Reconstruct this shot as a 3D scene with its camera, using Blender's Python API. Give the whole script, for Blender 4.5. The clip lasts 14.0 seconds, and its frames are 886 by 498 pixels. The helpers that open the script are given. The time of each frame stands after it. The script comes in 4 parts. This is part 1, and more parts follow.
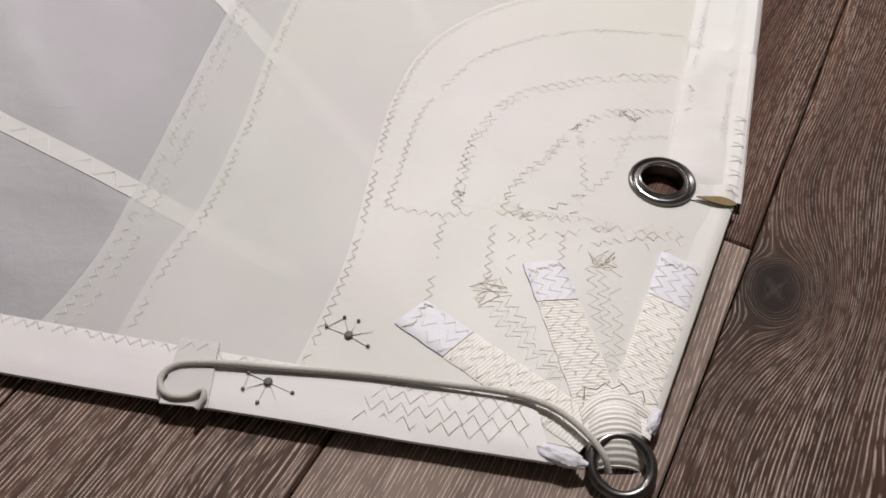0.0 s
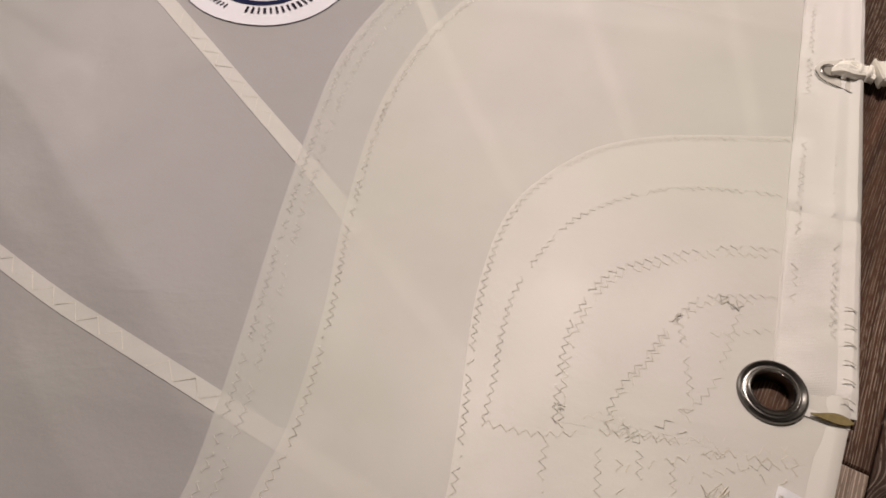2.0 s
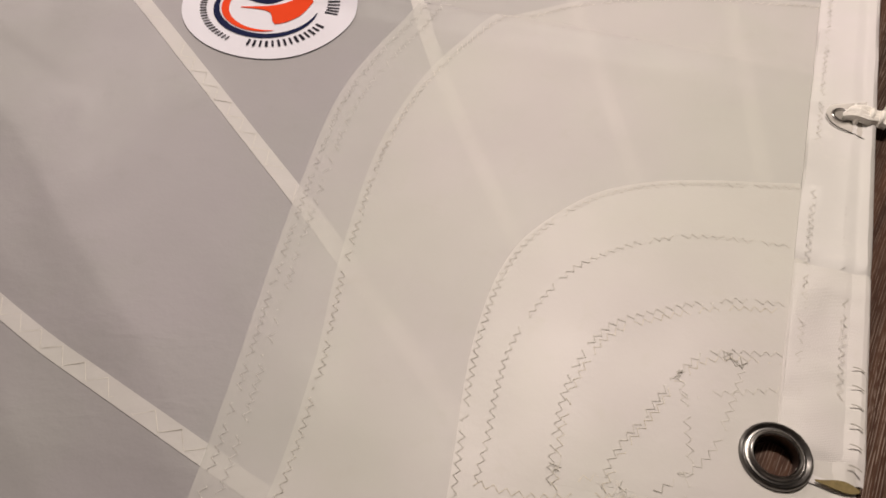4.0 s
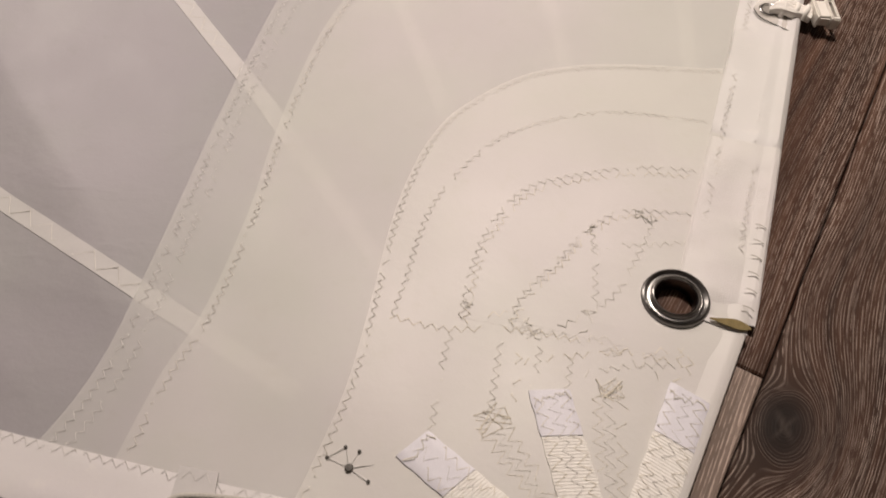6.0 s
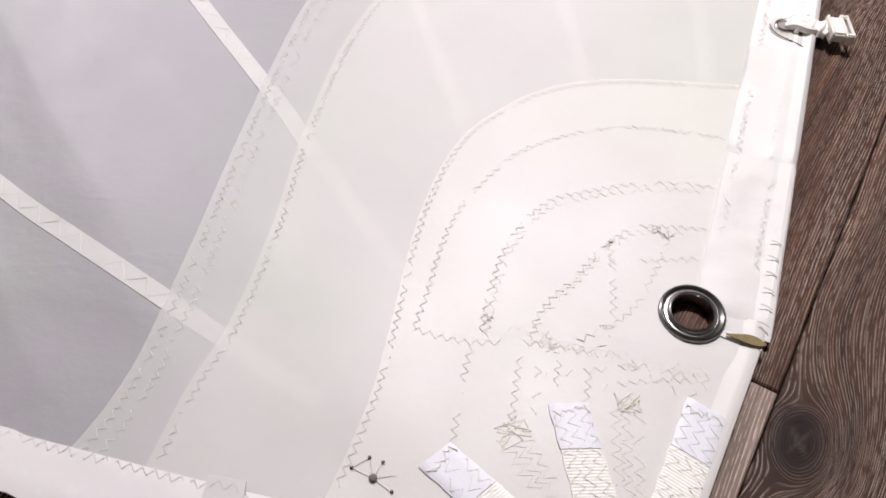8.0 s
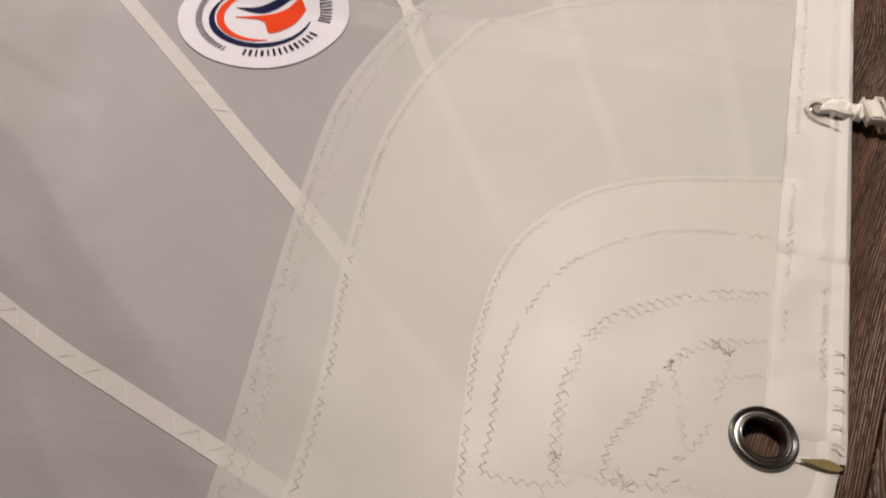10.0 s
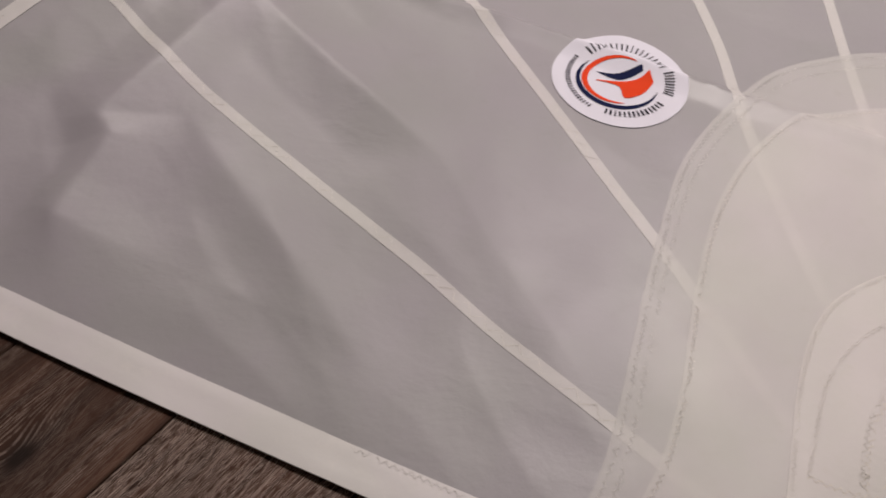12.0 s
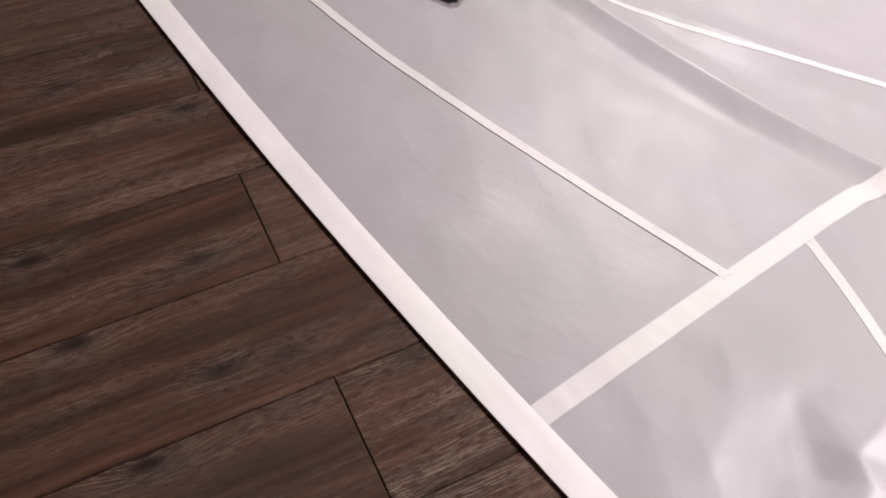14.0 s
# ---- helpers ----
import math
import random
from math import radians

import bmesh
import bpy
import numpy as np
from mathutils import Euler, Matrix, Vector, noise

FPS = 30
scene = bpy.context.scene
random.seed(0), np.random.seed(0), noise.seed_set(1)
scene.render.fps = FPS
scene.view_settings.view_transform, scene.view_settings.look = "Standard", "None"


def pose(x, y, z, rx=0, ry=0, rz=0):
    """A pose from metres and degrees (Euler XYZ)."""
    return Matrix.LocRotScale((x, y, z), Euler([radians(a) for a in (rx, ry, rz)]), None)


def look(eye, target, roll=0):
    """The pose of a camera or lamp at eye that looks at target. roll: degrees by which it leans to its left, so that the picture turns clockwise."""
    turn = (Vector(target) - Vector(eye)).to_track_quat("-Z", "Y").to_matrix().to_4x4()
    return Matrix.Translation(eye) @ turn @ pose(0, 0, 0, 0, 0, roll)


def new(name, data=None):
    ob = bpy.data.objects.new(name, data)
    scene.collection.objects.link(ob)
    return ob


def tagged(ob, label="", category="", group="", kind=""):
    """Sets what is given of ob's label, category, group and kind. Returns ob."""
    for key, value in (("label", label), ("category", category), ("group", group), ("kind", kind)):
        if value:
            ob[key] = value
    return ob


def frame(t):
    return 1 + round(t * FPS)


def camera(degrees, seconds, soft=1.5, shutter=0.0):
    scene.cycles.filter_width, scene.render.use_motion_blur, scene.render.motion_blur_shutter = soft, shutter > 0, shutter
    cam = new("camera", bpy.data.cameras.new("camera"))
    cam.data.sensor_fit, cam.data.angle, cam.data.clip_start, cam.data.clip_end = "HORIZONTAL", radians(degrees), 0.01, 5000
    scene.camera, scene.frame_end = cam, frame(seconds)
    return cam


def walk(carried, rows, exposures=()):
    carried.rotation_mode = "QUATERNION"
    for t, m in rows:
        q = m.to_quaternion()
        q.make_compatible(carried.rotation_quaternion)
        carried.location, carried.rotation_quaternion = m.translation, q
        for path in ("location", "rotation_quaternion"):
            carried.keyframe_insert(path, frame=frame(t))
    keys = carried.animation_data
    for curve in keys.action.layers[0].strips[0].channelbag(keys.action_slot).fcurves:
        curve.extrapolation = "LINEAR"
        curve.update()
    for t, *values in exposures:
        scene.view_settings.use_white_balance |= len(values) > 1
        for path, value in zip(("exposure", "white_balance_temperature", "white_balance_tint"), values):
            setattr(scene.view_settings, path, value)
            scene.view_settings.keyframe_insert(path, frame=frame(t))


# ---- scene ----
cam = camera(56.6, 14.0, soft=1.7, shutter=0.15)
PATH = [
    (0, (-0.0911, -0.2370, 0.4890), (-0.0909, 0.3999, -0.2821), 0.35),
    (0.5, (-0.0995, -0.2212, 0.5510), (-0.0918, 0.3734, -0.2530), 0.79),
    (1, (-0.1256, -0.1463, 0.5390), (-0.1208, 0.4414, -0.2701), 0.64),
    (1.5, (-0.1458, -0.0804, 0.5601), (-0.1436, 0.5083, -0.2483), 0.43),
    (2, (-0.1668, -0.0561, 0.5841), (-0.1684, 0.5338, -0.2234), 0.47),
    (2.5, (-0.1727, -0.0386, 0.6054), (-0.1771, 0.5530, -0.2008), 0.56),
    (2.7, (-0.1758, -0.0326, 0.6206), (-0.1814, 0.5595, -0.1853), 0.62),
    (4.8, (-0.1388, -0.0099, 0.5757), (-0.1585, 0.5907, -0.2236), 0.39),
    (5, (-0.1349, -0.0064, 0.5823), (-0.1542, 0.5928, -0.2180), 0.55),
    (5.5, (-0.1085, -0.0364, 0.5747), (-0.1239, 0.5579, -0.2294), 1.17),
    (6, (-0.0902, -0.1258, 0.5578), (-0.1036, 0.4589, -0.2533), 1.32),
    (6.5, (-0.0618, -0.2316, 0.5409), (-0.0766, 0.3611, -0.2644), 1.26),
    (7, (-0.0435, -0.2866, 0.5399), (-0.0576, 0.3014, -0.2688), 1.36),
    (7.5, (-0.0685, -0.2139, 0.5700), (-0.0820, 0.3680, -0.2431), 1.77),
    (7.7, (-0.0855, -0.1709, 0.5780), (-0.1033, 0.4092, -0.2363), 1.73),
    (9.8, (-0.1524, -0.0391, 0.5533), (-0.1551, 0.5557, -0.2506), -0.48),
    (10, (-0.1655, -0.0310, 0.6190), (-0.1651, 0.5593, -0.1882), 0.04),
    (10.5, (-0.2019, 0.0207, 0.7713), (-0.1911, 0.6140, -0.0336), 0.62),
    (11, (-0.2443, 0.0060, 0.8237), (-0.2399, 0.6060, 0.0237), 0.89),
    (11.5, (-0.3202, -0.1080, 0.8220), (-0.3644, 0.4807, 0.0148), 1.42),
    (12, (-0.4562, -0.1743, 0.8226), (-0.5596, 0.4023, 0.0122), 1.89),
    (12.5, (-0.6934, -0.1857, 0.8221), (-0.8314, 0.3859, 0.0133), 3.59),
    (13, (-0.9201, -0.1896, 0.8451), (-1.0966, 0.3787, 0.0414), 4.67),
    (13.5, (-1.1043, -0.1879, 0.8727), (-1.3536, 0.3639, 0.0769), 4.51),
    (14, (-1.2838, -0.1409, 0.9668), (-1.5984, 0.3680, 0.1655), 4.75),
]
EXPOSURES = [
    (0.0, 0.46, 6200, 12), (0.5, 0.54, 6090, 11), (0.8, 0.48, 6400, 13), (1.0, 0.42, 6600, 14), (1.3, 0.11, 7100, 15), (5.6, 0.07, 7100, 16), (6.0, 0.18, 7050, 17), (6.4, 0.24, 6480, 15), (6.55, 0.34, 6320, 15),
    (6.8, 0.86, 5980, 15), (7.0, 0.9, 5980, 15), (7.5, 0.76, 5980, 15), (7.7, 0.76, 5980, 15), (9.8, 0.08, 7000, 15), (11.4, 0.05, 6850, 15), (12.0, -0.07, 6600, 18), (12.5, 0.32, 6300, 18),
    (13.0, 0.8, 6250, 19), (13.5, 0.95, 6250, 19), (14.0, 1.08, 6300, 18),
]
walk(cam, [(t, look(eye, target, roll)) for t, eye, target, roll in PATH], EXPOSURES)

# ---- light ----
world = bpy.data.worlds.new("world")
world.use_nodes = True
world.node_tree.nodes["Background"].inputs[0].default_value = (0.9, 0.9, 1.0, 1)
world.node_tree.nodes["Background"].inputs[1].default_value = 0.05
scene.world = world
LAMPS = [((0.15, 1.75, 2.66), 77), ((-2.2, 3.2, 2.66), 50)]
for place, watts in LAMPS:
    data = bpy.data.lights.new("ceiling_lamp", "AREA")
    data.shape, data.size, data.energy, data.color = "DISK", 0.42, watts, (1.0, 0.94, 0.88)
    lamp = new("ceiling_lamp", data)
    lamp.matrix_world = pose(*place)

# ---- materials ----


def nodes_of(name):
    m = bpy.data.materials.new(name)
    m.use_nodes = True
    t = m.node_tree
    return m, t, t.nodes["Principled BSDF"]


def nd(t, kind, ins=None, **props):
    n = t.nodes.new(kind)
    for key, value in props.items():
        setattr(n, key, value)
    for key, value in (ins or {}).items():
        if isinstance(value, bpy.types.NodeSocket):
            t.links.new(value, n.inputs[key])
        else:
            n.inputs[key].default_value = value
    return n


def math_(t, op, a, b=0.0, c=0.0):
    return nd(t, "ShaderNodeMath", {0: a, 1: b, 2: c}, operation=op).outputs[0]


def ramp(t, fac, *stops):
    n = nd(t, "ShaderNodeValToRGB", {0: fac})
    for k, (at, col) in enumerate(stops):
        e = n.color_ramp.elements[k] if k < 2 else n.color_ramp.elements.new(at)
        e.position, e.color = at, (*col, 1) if len(col) == 3 else col
    return n.outputs[0]


def mixc(t, fac, a, b, mode="MIX"):
    n = nd(t, "ShaderNodeMix", {0: fac}, data_type="RGBA", blend_type=mode)
    for k, v in ((6, a), (7, b)):
        if isinstance(v, bpy.types.NodeSocket):
            t.links.new(v, n.inputs[k])
        else:
            n.inputs[k].default_value = (*v, 1)
    return n.outputs[2]


def noise_(t, scale, vec=None, detail=3.0, rough=0.5):
    ins = {"Scale": scale, "Detail": detail, "Roughness": rough}
    if vec is not None:
        ins["Vector"] = vec
    return nd(t, "ShaderNodeTexNoise", ins).outputs[0]


def cloth(name, colour, stain, rough=0.55, cover=1.0, weave=0.0, bump=0.15, wrinkles=0.0):
    """Sailcloth: fine relief, cloudy tone, faint grime. cover: how much it hides of the cloth below."""
    m, t, b = nodes_of(name)
    vec = nd(t, "ShaderNodeTexCoord").outputs["Object"]
    cloud = noise_(t, 7.0, vec, 4.0)
    grime = noise_(t, 38.0, vec, 5.0, 0.65)
    tint = noise_(t, 3.4, nd(t, "ShaderNodeVectorMath", {0: vec, 1: (3.1, 1.7, 0.4)}, operation="ADD").outputs[0], 5.0, 0.6)
    col = mixc(t, ramp(t, cloud, (0.35, (0, 0, 0)), (0.7, (1, 1, 1))), colour, [0.94 * c for c in colour])
    col = mixc(t, 1.0, col, ramp(t, tint, (0.40, (1.03, 0.995, 1.03)), (0.62, (0.99, 1.0, 0.975))), "MULTIPLY")
    col = mixc(t, ramp(t, grime, (0.58, (0, 0, 0)), (0.8, (0.55, 0.55, 0.55))), col, stain)
    t.links.new(col, b.inputs["Base Color"])
    t.links.new(ramp(t, cloud, (0.3, (rough - 0.03,) * 3), (0.7, (rough + 0.06,) * 3)), b.inputs["Roughness"])
    h = math_(t, "ADD", math_(t, "MULTIPLY", noise_(t, 420.0, vec, 2.0), 0.5), math_(t, "MULTIPLY", noise_(t, 60.0, vec, 3.0), 2.5))
    if weave:
        wv = nd(t, "ShaderNodeTexWave", {"Vector": vec, "Scale": weave / 6.283, "Distortion": 0.4}, bands_direction="X").outputs[1]
        wv2 = nd(t, "ShaderNodeTexWave", {"Vector": vec, "Scale": weave / 6.283, "Distortion": 0.4}, bands_direction="Y").outputs[1]
        h = math_(t, "ADD", h, math_(t, "MULTIPLY", wv, wv2))
    bp = nd(t, "ShaderNodeBump", {"Strength": bump, "Distance": 0.0006, "Height": h})
    if wrinkles:
        turned = nd(t, "ShaderNodeMapping", {"Vector": vec, "Rotation": (0, 0, 0.7), "Scale": (5.0, 13.0, 1.0)}).outputs[0]
        crests = math_(t, "ABSOLUTE", math_(t, "SUBTRACT", noise_(t, 1.0, turned, 5.0, 0.55), 0.5))
        crests = math_(t, "MULTIPLY", ramp(t, crests, (0.0, (1, 1, 1)), (0.05, (0, 0, 0))), ramp(t, noise_(t, 6.0, vec, 2.0), (0.5, (0, 0, 0)), (0.68, (1, 1, 1))))
        bp = nd(t, "ShaderNodeBump", {"Strength": wrinkles, "Distance": 0.002, "Height": crests, "Normal": bp.outputs[0]})
    t.links.new(bp.outputs[0], b.inputs["Normal"])
    if cover < 1:
        out = t.nodes["Material Output"]
        clear = nd(t, "ShaderNodeBsdfTransparent")
        mx = nd(t, "ShaderNodeMixShader", {0: cover})
        t.links.new(clear.outputs[0], mx.inputs[1])
        t.links.new(b.outputs[0], mx.inputs[2])
        t.links.new(mx.outputs[0], out.inputs[0])
    return m


def plain(name, colour, rough=0.5, metal=0.0, grain=80.0, vary=0.12, bump=0.1):
    m, t, b = nodes_of(name)
    vec = nd(t, "ShaderNodeTexCoord").outputs["Object"]
    n = noise_(t, grain, vec, 4.0)
    t.links.new(mixc(t, n, [c * (1 - vary) for c in colour], [min(1, c * (1 + vary)) for c in colour]), b.inputs["Base Color"])
    b.inputs["Roughness"].default_value, b.inputs["Metallic"].default_value = rough, metal
    bp = nd(t, "ShaderNodeBump", {"Strength": bump, "Distance": 0.0005, "Height": noise_(t, grain * 4, vec, 3.0)})
    t.links.new(bp.outputs[0], b.inputs["Normal"])
    return m


def thread(name, clean, dirty, share):
    """Sewing thread: clean for long stretches, grimy on some."""
    m, t, b = nodes_of(name)
    vec = nd(t, "ShaderNodeTexCoord").outputs["Object"]
    n = noise_(t, 24.0, vec, 4.0, 0.7)
    t.links.new(mixc(t, ramp(t, n, (0.62 - share, (0, 0, 0)), (0.74 - share, (1, 1, 1))), clean, dirty), b.inputs["Base Color"])
    b.inputs["Roughness"].default_value = 0.6
    return m


def wood():
    """Dark grey-brown oak with pale limed pores, tone and figure by plank, oval figure round a plank's knot."""
    m, t, b = nodes_of("limed_dark_oak")
    vec = nd(t, "ShaderNodeTexCoord").outputs["Object"]
    sep = nd(t, "ShaderNodeSeparateXYZ", {0: vec}).outputs
    rnd = nd(t, "ShaderNodeObjectInfo").outputs["Random"]
    knot = nd(t, "ShaderNodeAttribute", attribute_type="OBJECT", attribute_name="knot").outputs["Vector"]
    ks = nd(t, "ShaderNodeSeparateXYZ", {0: knot}).outputs
    off = math_(t, "MULTIPLY", rnd, 37.0)
    x, y = sep[0], sep[1]
    def stretched(sx, sy, seed, u, v, detail, rough):
        at = nd(t, "ShaderNodeCombineXYZ", {0: math_(t, "ADD", math_(t, "MULTIPLY", u, sx), off), 1: math_(t, "MULTIPLY", v, sy), 2: math_(t, "ADD", off, seed)})
        return noise_(t, 1.0, at.outputs[0], detail, rough)

    # the grain flows round the knot, with rings inside it
    dx, dy = math_(t, "MULTIPLY", math_(t, "SUBTRACT", x, ks[0]), 0.62), math_(t, "SUBTRACT", y, ks[1])
    wob = math_(t, "MULTIPLY", math_(t, "SUBTRACT", stretched(18.0, 22.0, 4.0, x, y, 2.0, 0.5), 0.5), 0.008)
    d2 = math_(t, "ADD", math_(t, "MULTIPLY", dx, dx), math_(t, "MULTIPLY", dy, dy))
    d = math_(t, "ADD", math_(t, "SQRT", d2), math_(t, "MULTIPLY", wob, ks[2]))
    size = math_(t, "ADD", math_(t, "MULTIPLY", ks[2], 0.021), 0.0001)
    flow = math_(t, "SUBTRACT", 1.0, math_(t, "DIVIDE", math_(t, "MULTIPLY", size, size), math_(t, "MAXIMUM", math_(t, "MULTIPLY", d, d), math_(t, "MULTIPLY", size, size))))
    warp = math_(t, "MULTIPLY", math_(t, "SUBTRACT", stretched(2.4, 6.0, 0.0, x, y, 2.0, 0.5), 0.5), 0.036)
    c = math_(t, "ADD", math_(t, "MULTIPLY", math_(t, "ADD", dy, warp), flow), math_(t, "MAXIMUM", math_(t, "SUBTRACT", size, d), 0.0))
    c = math_(t, "ADD", c, math_(t, "MULTIPLY", math_(t, "EXPONENT", math_(t, "MULTIPLY", d2, -420.0)), math_(t, "MULTIPLY", ks[2], 0.03)))
    eyes, halo = 0.0, 0.0
    for attribute in ("knot_b", "knot_c", "knot_d"):
        k2 = nd(t, "ShaderNodeSeparateXYZ", {0: nd(t, "ShaderNodeAttribute", attribute_type="OBJECT", attribute_name=attribute).outputs["Vector"]}).outputs
        ex = math_(t, "MULTIPLY", math_(t, "SUBTRACT", x, k2[0]), 0.42)
        ey = math_(t, "ADD", math_(t, "SUBTRACT", y, k2[1]), math_(t, "MULTIPLY", wob, 0.8))
        e2 = math_(t, "ADD", math_(t, "MULTIPLY", ex, ex), math_(t, "MULTIPLY", ey, ey))
        c = math_(t, "ADD", c, math_(t, "MULTIPLY", math_(t, "EXPONENT", math_(t, "MULTIPLY", e2, -1500.0)), math_(t, "MULTIPLY", k2[2], 0.015)))
        spot = math_(t, "MULTIPLY", ramp(t, math_(t, "SQRT", e2), (0.005, (1, 1, 1)), (0.012, (0.5, 0.5, 0.5)), (0.028, (0, 0, 0))), math_(t, "MINIMUM", k2[2], 1.0))
        eyes = math_(t, "MAXIMUM", eyes, spot)
        halo = math_(t, "MAXIMUM", halo, math_(t, "MULTIPLY", math_(t, "EXPONENT", math_(t, "MULTIPLY", e2, -1100.0)), k2[2]))
    dense = math_(t, "ADD", 1750.0, math_(t, "MULTIPLY", math_(t, "FRACT", math_(t, "MULTIPLY", rnd, 7.3)), 900.0))
    sway = math_(t, "MULTIPLY", stretched(4.2, 62.0, 0.0, x, c, 3.0, 0.6), 11.0)
    fork = math_(t, "MULTIPLY", stretched(16.0, 210.0, 8.0, x, c, 2.0, 0.55), 5.0)
    phase = math_(t, "ADD", math_(t, "MULTIPLY", c, dense), math_(t, "ADD", sway, fork))
    lines = ramp(t, math_(t, "MULTIPLY_ADD", math_(t, "SINE", phase), 0.5, 0.5), (0.70, (0, 0, 0)), (0.96, (1, 1, 1)))
    hair = math_(t, "MULTIPLY", ramp(t, stretched(14.0, 620.0, 6.0, x, c, 2.0, 0.5), (0.52, (0, 0, 0)), (0.66, (1, 1, 1))), 0.45)
    broken = ramp(t, stretched(64.0, 420.0, 9.0, x, c, 2.0, 0.6), (0.38, (0.04, 0.04, 0.04)), (0.54, (1, 1, 1)))
    pores = math_(t, "MULTIPLY", math_(t, "MAXIMUM", lines, hair), broken)
    bands = stretched(3.0, 110.0, 3.0, x, c, 3.0, 0.6)
    broad = stretched(1.6, 26.0, 5.0, x, c, 3.0, 0.55)
    blot = stretched(5.0, 14.0, 0.0, x, y, 4.0, 0.6)
    base = ramp(t, bands, (0.25, (0.020, 0.0084, 0.0054)), (0.5, (0.054, 0.0265, 0.0175)), (0.8, (0.098, 0.056, 0.040)))
    base = mixc(t, ramp(t, broad, (0.40, (0, 0, 0)), (0.66, (0.75, 0.75, 0.75))), base, (0.020, 0.0105, 0.0075))
    base = mixc(t, ramp(t, blot, (0.50, (0, 0, 0)), (0.74, (0.7, 0.7, 0.7))), base, (0.026, 0.0185, 0.0155))
    tone = ramp(t, rnd, (0.0, (0.80, 0.76, 0.76)), (1.0, (1.2, 1.16, 1.12)))
    base = mixc(t, 1.0, base, tone, "MULTIPLY")
    warm = nd(t, "ShaderNodeAttribute", attribute_type="OBJECT", attribute_name="warm").outputs["Fac"]
    base = mixc(t, warm, base, (1.08, 0.92, 0.76), "MULTIPLY")
    pale = nd(t, "ShaderNodeAttribute", attribute_type="OBJECT", attribute_name="pale").outputs["Fac"]
    base = mixc(t, math_(t, "MULTIPLY", pale, ramp(t, broad, (0.35, (1, 1, 1)), (0.7, (0.6, 0.6, 0.6)))), base, (0.30, 0.235, 0.195))
    even = nd(t, "ShaderNodeAttribute", attribute_type="OBJECT", attribute_name="even").outputs["Fac"]
    lime = math_(t, "MULTIPLY", pores, math_(t, "MAXIMUM", even, ramp(t, stretched(2.6, 16.0, 2.0, x, y, 4.0, 0.65), (0.42, (0.10, 0.10, 0.10)), (0.62, (1.0, 1.0, 1.0)))))
    amount = nd(t, "ShaderNodeAttribute", attribute_type="OBJECT", attribute_name="lime").outputs["Fac"]
    heart = math_(t, "MULTIPLY", ramp(t, d, (0.010, (1, 1, 1)), (0.019, (0.5, 0.5, 0.5)), (0.036, (0, 0, 0))), math_(t, "MULTIPLY", ks[2], 0.9))
    heart = math_(t, "MAXIMUM", heart, math_(t, "MULTIPLY", eyes, 0.85))
    col = mixc(t, heart, base, (0.012, 0.009, 0.008))
    limed = math_(t, "MAXIMUM", math_(t, "MULTIPLY", lime, amount), math_(t, "MULTIPLY", pores, math_(t, "MINIMUM", math_(t, "MULTIPLY", halo, 0.42), 0.55)))
    col = mixc(t, math_(t, "MULTIPLY", limed, math_(t, "SUBTRACT", 1.0, math_(t, "MINIMUM", math_(t, "MULTIPLY", heart, 1.25), 1.0))), col, (0.58, 0.46, 0.39))
    # drying cracks across the heart
    u = math_(t, "ABSOLUTE", math_(t, "ADD", math_(t, "SUBTRACT", dx, math_(t, "MULTIPLY", dy, 0.55)), wob))
    v = math_(t, "ABSOLUTE", math_(t, "ADD", math_(t, "ADD", dx, math_(t, "MULTIPLY", dy, 1.5)), wob))
    crack = ramp(t, math_(t, "MINIMUM", u, v), (0.0003, (1, 1, 1)), (0.0008, (0, 0, 0)))
    crack = math_(t, "MULTIPLY", crack, math_(t, "MULTIPLY", ramp(t, d, (0.006, (1, 1, 1)), (0.012, (0, 0, 0))), math_(t, "MULTIPLY", math_(t, "MAXIMUM", math_(t, "SUBTRACT", ks[2], 0.9), 0.0), 2.2)))
    col = mixc(t, crack, col, (0.13, 0.105, 0.09))
    t.links.new(col, b.inputs["Base Color"])
    t.links.new(ramp(t, pores, (0.0, (0.60, 0.60, 0.60)), (0.8, (0.46, 0.46, 0.46))), b.inputs["Roughness"])
    b.inputs["Specular IOR Level"].default_value = 0.13
    hgt = math_(t, "SUBTRACT", math_(t, "MULTIPLY", bands, 0.8), pores)
    bp = nd(t, "ShaderNodeBump", {"Strength": 0.5, "Distance": 0.0006, "Height": hgt})
    t.links.new(bp.outputs[0], b.inputs["Normal"])
    return m


WHITE = (0.665, 0.65, 0.64)
CREAM = (0.70, 0.69, 0.664)
M_BODY = cloth("single_ply_sailcloth", (0.318, 0.309, 0.319), (0.284, 0.276, 0.276), 0.45, bump=0.25, wrinkles=0.07)
M_PATCH = cloth("translucent_patch_ply", (0.80, 0.787, 0.752), (0.74, 0.72, 0.66), 0.48, cover=0.5)
M_INNER = cloth("stacked_patch_ply", (0.58, 0.567, 0.535), (0.545, 0.525, 0.47), 0.48)
M_OUTER = cloth("outer_patch_ply", (0.745, 0.735, 0.71), (0.69, 0.67, 0.61), 0.46, cover=0.48)
M_TAPE = cloth("seam_tape_cloth", (0.55, 0.54, 0.525), (0.62, 0.58, 0.54), 0.5)
M_HEM = cloth("white_hem_tape", WHITE, (0.74, 0.71, 0.67), 0.5)
M_WOVEN = cloth("coarse_woven_tape", (0.69, 0.672, 0.65), (0.62, 0.59, 0.54), 0.45, weave=1500.0, bump=0.4)
